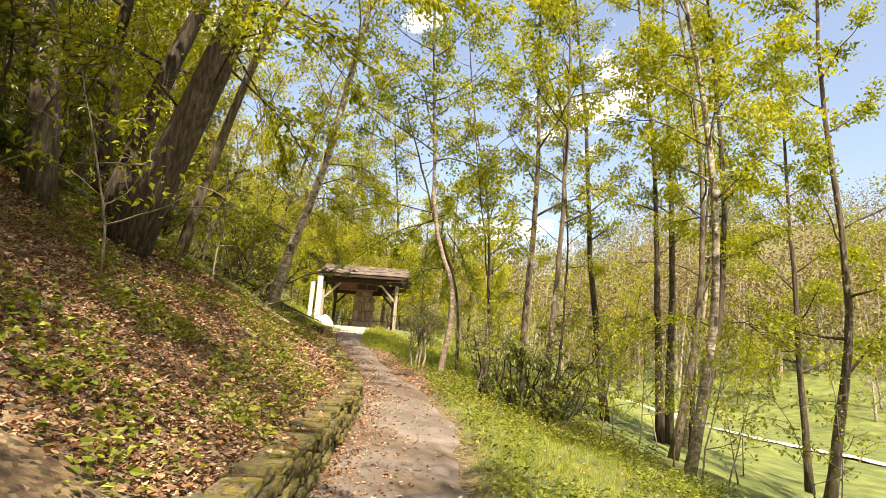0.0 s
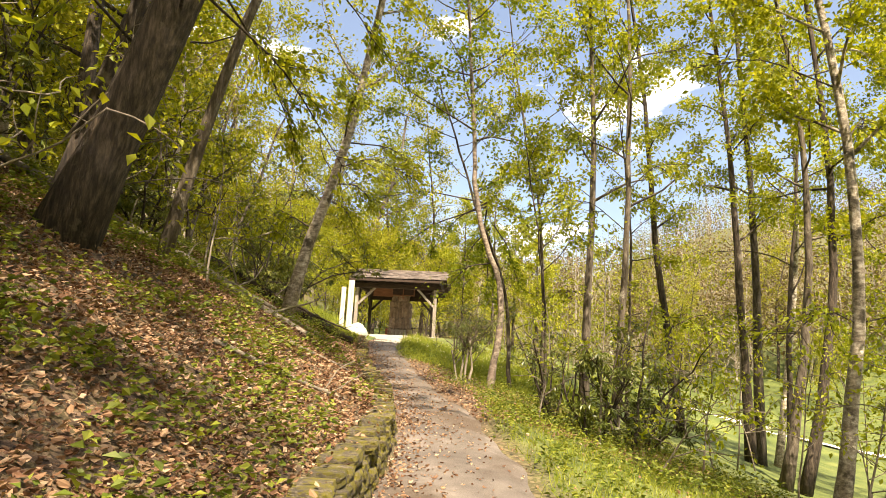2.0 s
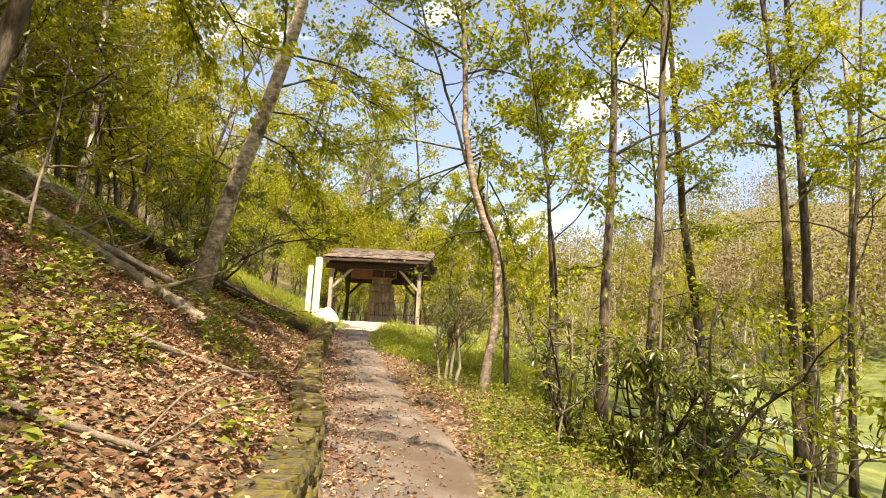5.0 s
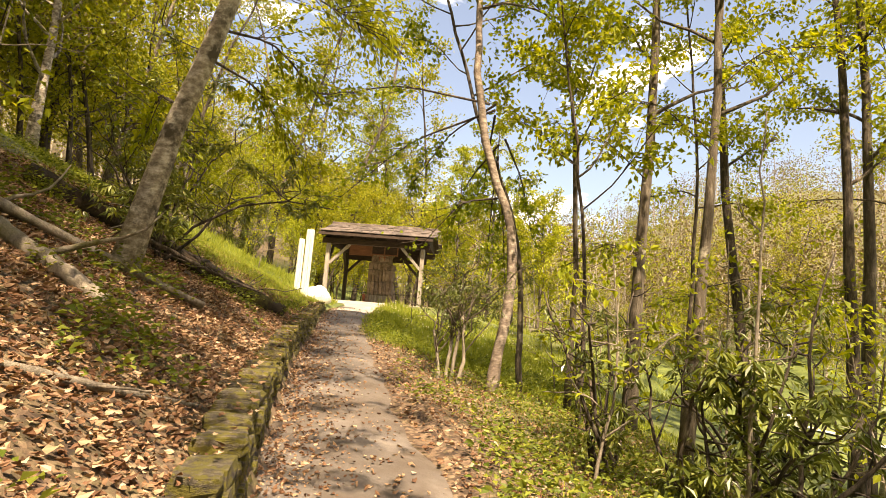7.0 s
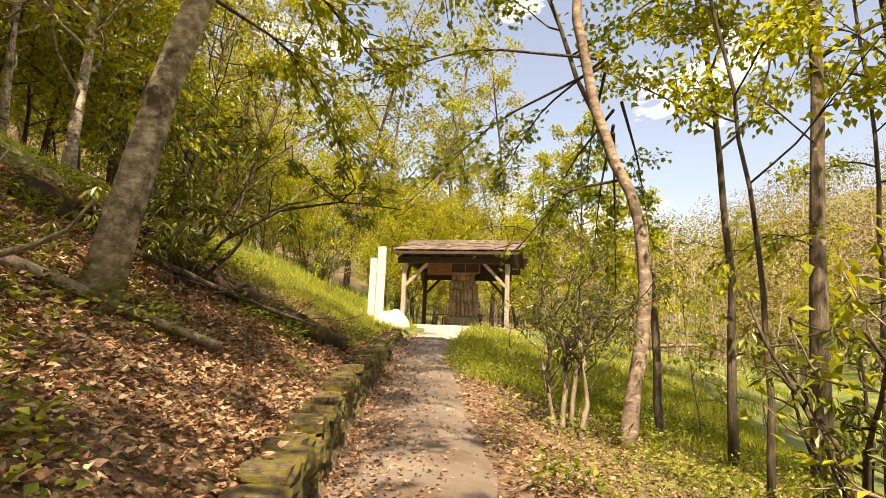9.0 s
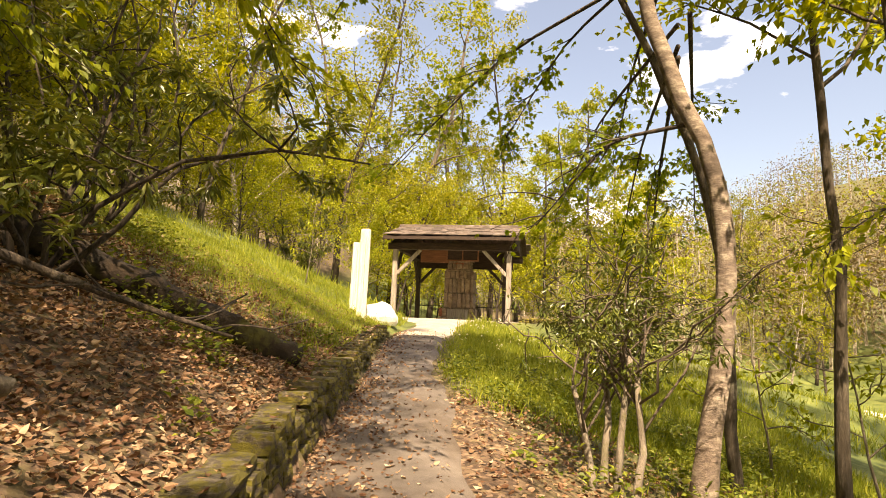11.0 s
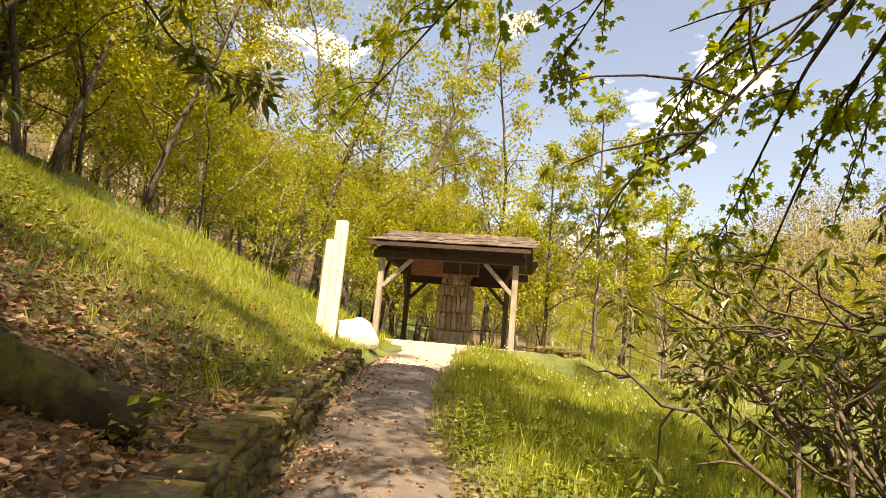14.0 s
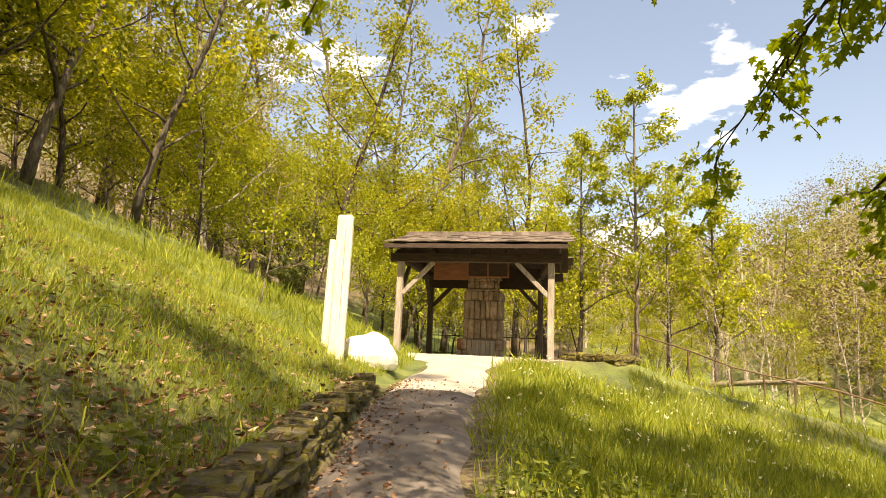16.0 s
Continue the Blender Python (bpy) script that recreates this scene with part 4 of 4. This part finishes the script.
# ---- evergreen shrubs ----
def whorls(rng, owner, tips, leaf_n, size, leaf):
    """Leathery leaves spreading and drooping round each twig end."""
    tips = np.array(tips)
    per = 9
    pick = rng.integers(0, len(tips), max(1, leaf_n // per))
    C = np.repeat(tips[pick] + rng.normal(0, 0.05, (len(pick), 3)), per, 0)
    a = np.tile(np.arange(per) * 2.4, len(pick)) + np.repeat(rng.uniform(0, 6.3, len(pick)), per)
    droop = np.repeat(rng.uniform(-1.1, 0.25, len(pick)), per) + rng.normal(0, 0.3, len(a))
    D = np.stack([np.cos(a), np.sin(a), droop], 1)
    P = C + D * 0.02 + np.stack([0 * a, 0 * a, rng.uniform(-0.05, 0.02, len(a))], 1)
    part("foliage", leaves(rng, P, D, size, "narrow", 0.35), leaf, owner)


def arching_shrub(x, y, seed, label):
    """An old rhododendron: pale bare stems, crooked limbs arching out, leaves at their ends only."""
    rng = np.random.default_rng(seed)
    ob = thing("rhododendron", rooted(x, y, 0.08), label, "shrub", "evergreen shrubs")
    tips = []
    for k, (dx, dy, h) in enumerate(((-0.10, 0.0, 0.95), (0.08, 0.15, 1.15), (0.20, -0.05, 1.0), (0.02, 0.3, 1.3))):
        ln = bend(rng, (dx, dy, 0), (0.12 * dx, 0.25, 1), h, 7, 0.13)
        stem = part("stem", tube(ln, np.linspace(0.034, 0.022, 8), 8, rng, 0.07), DEAD_WOOD, ob, "pale bare stem", True)
        for j in range(7):
            goal = np.array((0.42, 1.1, 1.75)) + rng.normal(0, 1, 3) * (0.65, 0.85, 0.40)
            goal[2] = max(goal[2], 0.95)
            q = along(ln, rng.uniform(0.55, 1))
            mid = (q + goal) / 2 + rng.normal(0, 0.12, 3) + (0, 0, 0.16)
            limb = smooth_line([q, mid, goal], 9)
            limb[1:-1] += rng.normal(0, 0.03, (7, 3))
            bough = part("branch", tube(limb, np.linspace(0.012, 0.005, 9), 5), GREY_STEM, ob, smooth=True)
            for g in range(7):
                p = along(limb, rng.uniform(0.35, 1))
                tw = bend(rng, p, (rng.normal(0, 1), rng.normal(0, 1), rng.uniform(-0.5, 0.7)), rng.uniform(0.2, 0.5), 4, 0.28)
                part("twig", tube(tw, np.linspace(0.006, 0.003, 5), 4), GREY_STEM, bough, smooth=True)
                tips += [along(tw, 0.7), tw[-1]]
    whorls(rng, ob, tips, 4200, 0.07, EVERGREEN)
    return ob


def shrub(name, x, y, height, spread, stems, seed, label, leaf_n=1500, leaf=EVERGREEN, bark=DARK_BARK, size=0.12, low=0.25):
    rng = np.random.default_rng(seed)
    ob = thing(name, rooted(x, y, 0.08), label, "shrub", "evergreen shrubs")
    tips, dirs = [], []
    for k in range(stems):
        a = k * 2.4 + rng.uniform(0, 1)
        d = (math.cos(a) * spread / height * 0.75, math.sin(a) * spread / height * 0.75, 1)
        ln = bend(rng, (0.1 * math.cos(a), 0.1 * math.sin(a), 0), d, height * rng.uniform(0.7, 1.1), 8, 0.17)
        stem = part("stem", tube(ln, np.linspace(0.027, 0.008, 9), 6), bark, ob, smooth=True)
        for j in range(8):
            q = along(ln, rng.uniform(low, 1))
            tw = bend(rng, q, (rng.normal(0, 1), rng.normal(0, 1), rng.uniform(-0.2, 0.9)), spread * rng.uniform(0.25, 0.6), 5, 0.25, 0.04)
            part("twig", tube(tw, np.linspace(0.011, 0.004, 6), 4), bark, stem, smooth=True)
            for g in (0.55, 0.8, 1.0):
                tips.append(along(tw, g)), dirs.append(tw[-1] - tw[-2])
    whorls(rng, ob, tips, leaf_n, size, leaf)
    return ob


arching_shrub(-0.62, 17.5, 1, "twisted evergreen rhododendron with bare pale stems")
shrub("rhododendron", 1.75, 12.9, 1.7, 0.8, 6, 2, "young rhododendron with long glossy leaves", 1300, low=0.1, size=0.11)
shrub("rhododendron", 1.25, 14.6, 2.3, 0.7, 6, 13, "young rhododendron at the path edge", 700, low=0.2, size=0.10)
shrub("rhododendron", 2.9, 14.2, 2.0, 1.3, 6, 3, "young rhododendron below the path", 900, low=0.1)
shrub("rhododendron", 2.35, 13.3, 2.6, 1.0, 5, 12, "tall young rhododendron below the path", 1000, low=0.1, size=0.11)
shrub("rhododendron", -4.9, 16.4, 3.0, 1.7, 7, 4, "dark rhododendron with drooping leaves on the bank", 2600, low=0.15)
shrub("rhododendron", -6.2, 18.4, 3.4, 2.0, 7, 5, "dark rhododendron at the edge of the grass", 2600, low=0.15)
shrub("rhododendron", -6.0, 12.2, 3.0, 1.8, 7, 6, "dark rhododendron on the wooded bank", 2400, low=0.15)
shrub("rhododendron", -6.6, 9.2, 2.8, 1.8, 7, 7, "dark rhododendron on the wooded bank", 2400, low=0.15)
shrub("rhododendron", -5.3, 6.4, 3.0, 1.6, 8, 23, "dark rhododendron on the shaded bank", 4200, low=0.12, size=0.13)
shrub("holly_bush", -11.6, 36.5, 3.4, 1.5, 8, 8, "dense dark evergreen bush on the grassy slope", 3500, size=0.15, low=0.05)

# ---- woods: a few grown trees, copied ----
def template(seed, height, r, limbs, limb_len, crown, n, size, bark, leaf, label, rise=0.6, lean=1.9, clump=0.3, sub=3):
    rng = np.random.default_rng(seed)
    sp = bend(rng, (0, 0, 0), (rng.normal(0, 0.04 * lean), rng.normal(0, 0.04 * lean), 1), height, 14, 0.035 * lean, 0.02)
    return tree("tree", (0, 0, -60), grow(rng, sp, r, r * 0.2, limbs, limb_len, crown, n, size, rise=rise, clump=clump, sub=sub), bark, leaf, label, "trees of the wood", False)


WOOD_TREES = [
    template(31, 20, 0.17, 22, 4.2, 0.16, 3900, 0.21, DARK_BARK, WOODS, "tall woodland tree with thin yellow-green spring crown"),
    template(32, 16, 0.13, 20, 3.8, 0.12, 3900, 0.20, BARK, WOODS, "woodland tree with fresh spring leaves low down"),
    template(33, 21, 0.19, 22, 4.2, 0.2, 3900, 0.21, BARK, SPRING, "tall straight tree with bright spring leaves"),
    template(34, 9, 0.07, 18, 2.8, 0.12, 4200, 0.14, DARK_BARK, WOODS, "low understorey tree with spring leaves", lean=2.2),
    template(35, 7, 0.06, 16, 2.5, 0.1, 3600, 0.13, DARK_BARK, SPRING, "leafy understorey sapling in bright spring green", lean=2.2),
    template(36, 14, 0.12, 24, 3.2, 0.12, 1500, 0.13, PALE_BARK, BUD, "bare grey tree just coming into bud", sub=6),
]
for o in WOOD_TREES:
    o.location.z = 0
RW = np.random.default_rng(77)
used = [0] * 6


def plant(x, y, kind, scale=1.0):
    m = Matrix.Translation(rooted(x, y, 0.15)) @ pose(0, 0, 0, RW.normal(0, 2.5), RW.normal(0, 2.5), RW.uniform(0, 360))
    t = WOOD_TREES[kind]
    if used[kind] == 0:
        t.matrix_world, ob = m, t
    else:
        ob = copy_thing(t, m)
    used[kind] += 1
    ob.scale = (scale,) * 3


def scatter(count, x0, x1, y0, y1, kinds, keep, gap=1.6, sizes=(0.75, 1.2)):
    done, tries = [], 0
    while len(done) < count and tries < count * 30:
        tries += 1
        x, y = RW.uniform(x0, x1), RW.uniform(y0, y1)
        if not keep(x, y) or any((x - a) ** 2 + (y - b) ** 2 < gap * gap for a, b in done):
            continue
        done.append((x, y))
        plant(x, y, kinds[RW.integers(len(kinds))], RW.uniform(*sizes))


def clear_left(x, y):
    d = float(wall_x(y)) - x
    return d > 3.6 and (y < 17 or d > 8.5 or (y < 22 and d > 5.6))


scatter(50, -22, -4, 0, 26, (0, 1, 2, 3, 3, 4, 5), clear_left)
scatter(40, -34, -8, 24, 62, (0, 1, 2, 3, 4, 5), lambda x, y: x < -12.5 or y > 43)
scatter(26, -19, -10.5, 24, 44, (3, 4, 3, 4, 1), lambda x, y: x < -11.5 - 0.06 * (y - 24), 1.5, (0.6, 1.1))
scatter(10, -12, -3, 41, 52, (3, 4), lambda x, y: True, 1.6, (0.7, 1.1))
scatter(12, -10, -3, 43, 70, (0, 1, 2, 3, 4, 4, 5), lambda x, y: y > 43, 2.0)
scatter(18, -3, 8, 46, 75, (0, 1, 3, 4, 4, 5), lambda x, y: True, 2.2, (0.42, 0.66))
scatter(24, 8, 30, 56, 85, (0, 3, 5, 5, 5), lambda x, y: x > 0.2 * y, 2.2, (0.5, 0.85))
scatter(24, 29, 62, 8, 60, (3, 4, 5, 5, 5), lambda x, y: True, 2.4, (0.6, 0.9))
for x, y, k in ((2.5, 36.5, 0.26), (4.2, 38.5, 0.32), (1.4, 39.5, 0.3), (6.0, 37.5, 0.3), (7.5, 40.5, 0.36), (3.2, 42.0, 0.4), (9.5, 42.5, 0.42)):
    plant(x, y, 5, k)
# trees behind and right of the start, added unseen to dapple the ground
scatter(7, -14, 12, -18, -5, (0, 1, 2), lambda x, y: abs(x - 2) > 4, 2.5)
scatter(4, 5.5, 13, -3, 8, (0, 1, 5), lambda x, y: True, 2.2)


# ---- far woods on the hills ----
def far_woods(seed, count, label, leaf, sizes):
    rng = np.random.default_rng(seed)
    P, S = [], []
    while len(P) < count:
        a, d = radians(rng.uniform(-85, 72)), 72 + 150 * rng.uniform(0, 1) ** 1.4
        x, y = d * math.sin(a), d * math.cos(a)
        P.append((x, y, float(land(x, y)))), S.append(rng.uniform(*sizes))
    P, S = np.array(P), np.array(S)
    per = 170
    C = np.repeat(P, per, 0)
    s = np.repeat(S, per)
    off = rng.normal(0, 1, (len(C), 3))
    off /= np.linalg.norm(off, axis=1)[:, None]
    off *= rng.uniform(0.3, 1, (len(C), 1)) ** 0.5
    C = C + off * np.stack([s * 0.45, s * 0.45, s * 0.55], 1) + np.stack([0 * s, 0 * s, s * 0.75], 1)
    vf = leaves(rng, C, rng.normal(0, 1, C.shape), 0.42, "simple", 1.0)
    trunks = [tube([p - (0, 0, 0.5), p + (rng.normal(0, 0.3), 0, q)], (0.16, 0.05), 4) for p, q in zip(P[:700], S[:700])]
    ob = thing("far_woods", (0, 0, 0), label, "woods", kind="stuff")
    ob["kind"] = "stuff"
    w = part("crowns", vf, leaf, ob)
    t = part("trunks", join(trunks), PALE_BARK, ob)
    w["kind"] = t["kind"] = "stuff"


far_woods(3, 480, "far wooded hillside in yellow-green spring leaf", WOODS, (6, 12))
far_woods(4, 1500, "far wooded hillside of brown trees in bud", BUD, (6, 11))

# ---- ground cover ----
RG = np.random.default_rng(9)


def on_ground(x, y, lift=0.0):
    return np.stack([x, y, ground_at(x, y) + lift], 1)


def stuff(name, vf, material, label, category):
    return tagged(part(name, vf, material), label, category, kind="stuff")


def litter(count, x0, x1, y0, y1, keep, size):
    x, y = RG.uniform(x0, x1, count), RG.uniform(y0, y1, count)
    k = keep(x, y)
    x, y = x[k], y[k]
    P = on_ground(x, y, 0.015)
    f = np.clip((x - wall_x(y)) / (edge_x(y) - wall_x(y)), 0, 1)
    flat = (f > 0) & (f < 1)
    P[:, 2] = np.where(flat, path_z(y) + 0.016 + 0.025 * np.sin(np.pi * f) + RG.uniform(0, 0.008, len(P)), P[:, 2] + RG.uniform(0, 0.025, len(P)))
    a = RG.uniform(0, 2 * np.pi, len(x))
    return leaves(RG, P, np.stack([np.cos(a), np.sin(a), 0 * a], 1), size, "dry", 0.95, 0.55)


def bank(x, y):
    d = wall_x(y) - x
    return (d > 0.12) & (d < 9) & (RG.uniform(0, 1, len(x)) > grass_cover(x, y) * 0.93)


def path_side(x, y):
    f = (x - wall_x(y)) / (edge_x(y) - wall_x(y))
    dense = np.where(y < 10, 0.5, 1.0) * np.where(y > 20, 0.4, 1.0)
    return (f > 0) & (f < 1.0) & (RG.uniform(0, 1, len(x)) < dense * (1.7 * np.exp(-f * 4.2) + 0.03))


def right_litter(x, y):
    d = x - edge_x(y)
    return (d > 0) & (d < 5) & (RG.uniform(0, 1, len(x)) < np.where((y > 11.5) & (y < 19.5), 0.7, 0.06))


def cap_litter(count):
    y = RG.uniform(3, 24.5, count)
    x = wall_x(y) - RG.uniform(0.02, 0.5, count)
    P = np.stack([x, y, path_z(y) + wall_top(y) + 0.065 + RG.uniform(0, 0.02, count)], 1)
    a = RG.uniform(0, 2 * np.pi, count)
    return leaves(RG, P, np.stack([np.cos(a), np.sin(a), 0 * a], 1), 0.05, "dry", 0.5, 0.5)


stuff("fallen_leaves", join([cap_litter(450), litter(165000, -8, -0.8, 3, 25, bank, 0.045), litter(95000, -5, 0.6, 3, 26, path_side, 0.038), litter(46000, -3, 5, 5, 22, right_litter, 0.046)]), LITTER, "dry brown leaves scattered over bank and path", "leaf litter")


def blades(count, x0, x1, y0, y1, keep, size):
    x, y = RG.uniform(x0, x1, count), RG.uniform(y0, y1, count)
    k = keep(x, y)
    x, y = x[k], y[k]
    P = on_ground(x, y, -0.01)
    D = np.stack([RG.normal(0, 0.35, len(x)), RG.normal(0, 0.35, len(x)), np.ones(len(x))], 1)
    return leaves(RG, P, D, size, "blade", 1.0, 0.45)


def grassy(x, y):
    inside = (x > wall_x(y) - 0.35) & (x < edge_x(y) + 0.02)
    return ~inside & (RG.uniform(0, 1, len(x)) < grass_cover(x, y) ** 1.5) & ~((x > -8.2) & (x < -0.9) & (y > 30))


near = join([blades(76000, -4, 3.5, 19, 31, grassy, 0.17), blades(70000, -10, -3.6, 18.5, 31, grassy, 0.11)])
stuff("grass", join([near, blades(34000, -0.8, 4.5, 3, 19, grassy, 0.13), blades(20000, -16, 9, 26, 44, grassy, 0.3), blades(16000, -12, -3.5, 16, 26, grassy, 0.14)]), BLADE, "long sunlit spring grass with seed heads", "grass")


def herbs(count, x0, x1, y0, y1, keep, size, per):
    x, y = RG.uniform(x0, x1, count), RG.uniform(y0, y1, count)
    k = keep(x, y)
    P = np.repeat(on_ground(x[k], y[k], 0.02), per, 0)
    n = len(P)
    a = RG.uniform(0, 2 * np.pi, n)
    hgt = RG.uniform(0.02, 0.22, n)
    P = P + np.stack([np.cos(a) * 0.06, np.sin(a) * 0.06, hgt], 1) + RG.normal(0, 0.035, (n, 3))
    return leaves(RG, P, np.stack([np.cos(a), np.sin(a), 0.25 + 0 * a], 1), size, "simple", 0.5, 0.5)


def patchy(x, y):
    g = np.array([noise.noise(Vector((a * 0.9, b * 0.9, 3.0))) for a, b in zip(x, y)])
    d = wall_x(y) - x
    return (g > np.interp(y, (4, 12, 16, 21), (0.0, 0.05, 0.16, 0.22))) & (d > 0.35) & (d < 8)


def verge(x, y):
    d = x - edge_x(y)
    g = np.array([noise.noise(Vector((a * 0.8, b * 0.8, 9.0))) for a, b in zip(x, y)])
    return (d > 0.1) & (d < 5) & (g > -0.05)


stuff("herbs", join([herbs(5600, -9, -1, 2, 21, patchy, 0.056, 14), herbs(4600, -2.8, 5, 3, 22, verge, 0.055, 12)]), HERB, "low green woodland herbs and seedlings", "plants")
xs, yv = RG.uniform(-3, 2, 260), RG.uniform(21, 31, 260)
k = grassy(xs, yv)
P = np.repeat(on_ground(xs[k], yv[k], 0.26), 5, 0)
stuff("dandelion_clocks", leaves(RG, P, RG.normal(0, 1, P.shape), 0.028, "simple", 1.0), WHITE_FLOWER, "pale seed heads standing in the grass", "flowers")


# ---- logs, branches, saplings on the bank ----
def log(name, pts, r0, r1, material, label, seed, twigs=0):
    rng = np.random.default_rng(seed)
    pts = [(x, y, float(ground_at(x, y)) + dz) for x, y, dz in pts]
    ob = thing(name, pts[0], label, "log")
    line = smooth_line(np.array(pts) - np.array(pts[0]), 26)
    line[1:-1] += rng.normal(0, r0 * 0.07, (24, 3))
    part("stem", tube(line, np.linspace(r0, r1, 26) * (1 + rng.normal(0, 0.06, 26)), 12, rng, 0.09), material, ob, smooth=True)
    for k in range(twigs):
        q = along(line, rng.uniform(0.3, 0.95))
        part("branch", tube(bend(rng, q, (rng.normal(0, 1), rng.normal(0, 1), rng.uniform(0.2, 1)), rng.uniform(0.4, 1.1), 5, 0.2), np.linspace(r1 * 0.6, 0.006, 6), 5), material, ob, smooth=True)


log("fallen_log", [(-6.4, 15.6, 0.12), (-4.9, 17.0, 0.13), (-4.2, 17.65, 0.12), (-3.55, 18.3, 0.10)], 0.15, 0.13, ROTTEN, "dark rotten log lying down the bank", 1)
log("fallen_log", [(-5.2, 12.4, 0.10), (-4.4, 12.6, 0.09), (-3.6, 12.6, 0.07), (-3.05, 12.5, 0.05)], 0.085, 0.06, DEAD_WOOD, "mossy fallen branch on the leaf litter", 2, 1)
log("fallen_log", [(-7.2, 9.6, 0.2), (-5.0, 12.5, 0.12), (-3.4, 14.9, 0.1)], 0.07, 0.04, DEAD_WOOD, "long thin fallen trunk on the bank", 3, 5)
log("fallen_branch", [(-2.6, 10.2, 0.04), (-2.2, 11.1, 0.05), (-1.95, 11.9, 0.03)], 0.03, 0.015, DEAD_WOOD, "broken branch on the leaves", 4, 2)
log("fallen_branch", [(-2.7, 8.2, 0.04), (-2.0, 8.8, 0.05), (-1.6, 9.0, 0.03)], 0.028, 0.012, DEAD_WOOD, "broken branch on the leaves", 5, 2)
log("fallen_branch", [(-4.6, 15.0, 0.3), (-3.8, 16.0, 0.35), (-3.2, 16.4, 0.45)], 0.035, 0.012, DARK_BARK, "dark crooked branch reaching over the bank", 6, 6)
log("fallen_log", [(14.5, 47.0, 0.25), (17.0, 45.5, 0.25), (19.5, 45.6, 0.2)], 0.22, 0.14, PALE_TIMBER, "long pale fallen trunk across the meadow", 7, 3)
log("fallen_log", [(2.2, 39.5, 0.2), (4.0, 38.2, 0.9), (5.2, 37.2, 1.3)], 0.09, 0.05, DEAD_WOOD, "bare leaning dead trunk", 8, 5)


def sapling(x, y, h, seed, label="thin leafy sapling among the trees"):
    rng = np.random.default_rng(seed)
    sp = bend(rng, (0, 0, 0), (rng.normal(0, 0.12), rng.normal(0, 0.1), 1), h, 8, 0.07)
    tree("sapling", rooted(x, y, 0.05), grow(rng, sp, 0.016, 0.005, 9, 1.0, 0.22, 260, 0.085, rise=0.3, sub=3, clump=0.1), DEAD_WOOD, SPRING, label, "thin saplings")


for i, (x, y, h) in enumerate(((-4.3, 11.3, 2.6), (-5.0, 9.8, 3.0), (-4.4, 8.6, 2.6), (-3.4, 6.0, 2.2), (-5.5, 13.6, 3.2), (0.9, 13.5, 2.2), (2.6, 15.0, 3.0), (3.6, 13.2, 2.6), (2.2, 11.0, 1.6), (-7.2, 26.8, 2.2), (4.6, 10.6, 2.8), (5.3, 13.6, 3.2), (4.4, 14.8, 2.8), (6.2, 13.0, 2.6), (7.2, 14.6, 3.4), (5.6, 16.8, 3.6), (3.6, 16.6, 3.0), (6.6, 18.2, 3.4), (8.6, 17.2, 3.8), (2.3, 19.6, 2.6), (1.5, 20.4, 2.2), (4.4, 18.4, 3.2), (7.6, 12.2, 3.0), (8.8, 13.4, 3.6))):
    sapling(x, y, h, 100 + i)


# ---- meadow path and handrail ----
mp = smooth_line([(30, 12, 0), (24, 26, 0), (22, 31, 0), (19.5, 38.5, 0), (17, 46, 0), (14.5, 55, 0), (12, 66, 0)], 60)
V = []
for a, b in zip(mp, np.gradient(mp, axis=0)):
    b = b / np.linalg.norm(b)
    for s in (-0.7, 0, 0.7):
        x, y = a[0] + b[1] * s, a[1] - b[0] * s
        V.append((x, y, float(ground_at(x, y)) + 0.09))
tagged(part("meadow_path", (V, [(j * 3 + i, j * 3 + i + 1, j * 3 + i + 4, j * 3 + i + 3) for j in range(59) for i in range(2)]), GRAVEL), "pale gravel path winding through the meadow", "path", kind="structure")

rail = thing("handrail", (-0.6, 33.0, float(ground_at(-0.6, 33.0))), "rusty pipe handrail stepping down the grassy slope", "railing")
b0 = Vector(rail.location)
tops = []
for x, y in ((-0.6, 33.0), (0.9, 34.2), (2.1, 34.9), (2.85, 34.8), (3.5, 34.6), (4.4, 34.3), (5.6, 34.0)):
    g = Vector((x, y, float(ground_at(x, y)))) - b0
    part("post", tube([g - Vector((0, 0, 0.15)), g + Vector((0, 0, 0.86))], (0.026, 0.026), 8), RUST, rail)
    tops.append(g + Vector((0, 0, 0.86)))
for a, b in zip(tops[:-1], tops[1:]):
    part("rail", tube([a, b], (0.02, 0.02), 8), RUST, rail)

# ---- dry-stone walls, stone by stone ----
ws = np.arange(-1.0, 24.7, 0.2)
bank_wall = stone_run("retaining_wall", [(float(wall_x(y)), y, float(path_z(y)) - 0.02) for y in ws], lambda y: float(wall_top(y)) + 0.04, 0.28, "low mossy dry-stone retaining wall along the path", 3, 15, kind="structure")
stone_run("low_wall", [(-2.35, 35.6, 2.3), (-1.5, 34.4, 2.3), (-0.95, 33.0, 2.28), (-0.9, 31.9, 2.2), (-1.35, 31.3, 2.2)], lambda y: 0.34, 0.36, "low curved stone wall edging the shelter apron", 2, 16)

# bright young trees behind the pavilion
for tx, ty, high, wide in ((0.5, 42.6, 12.0, 3.0), (2.0, 44.5, 9.5, 2.6), (3.4, 42.5, 8.0, 2.2), (-1.6, 45.5, 10.5, 2.4)):
    base = float(ground_at(tx, ty))
    slim(tx, ty, ((tx + 0.1, base + high * 0.3), (tx + 0.05, base + high * 0.6)), high, 0.11, "bright yellow-green spring tree behind the pavilion", BARK, n=5200, limbs=20, limb_len=wide, crown=0.2, size=0.16, group="trees behind the pavilion")
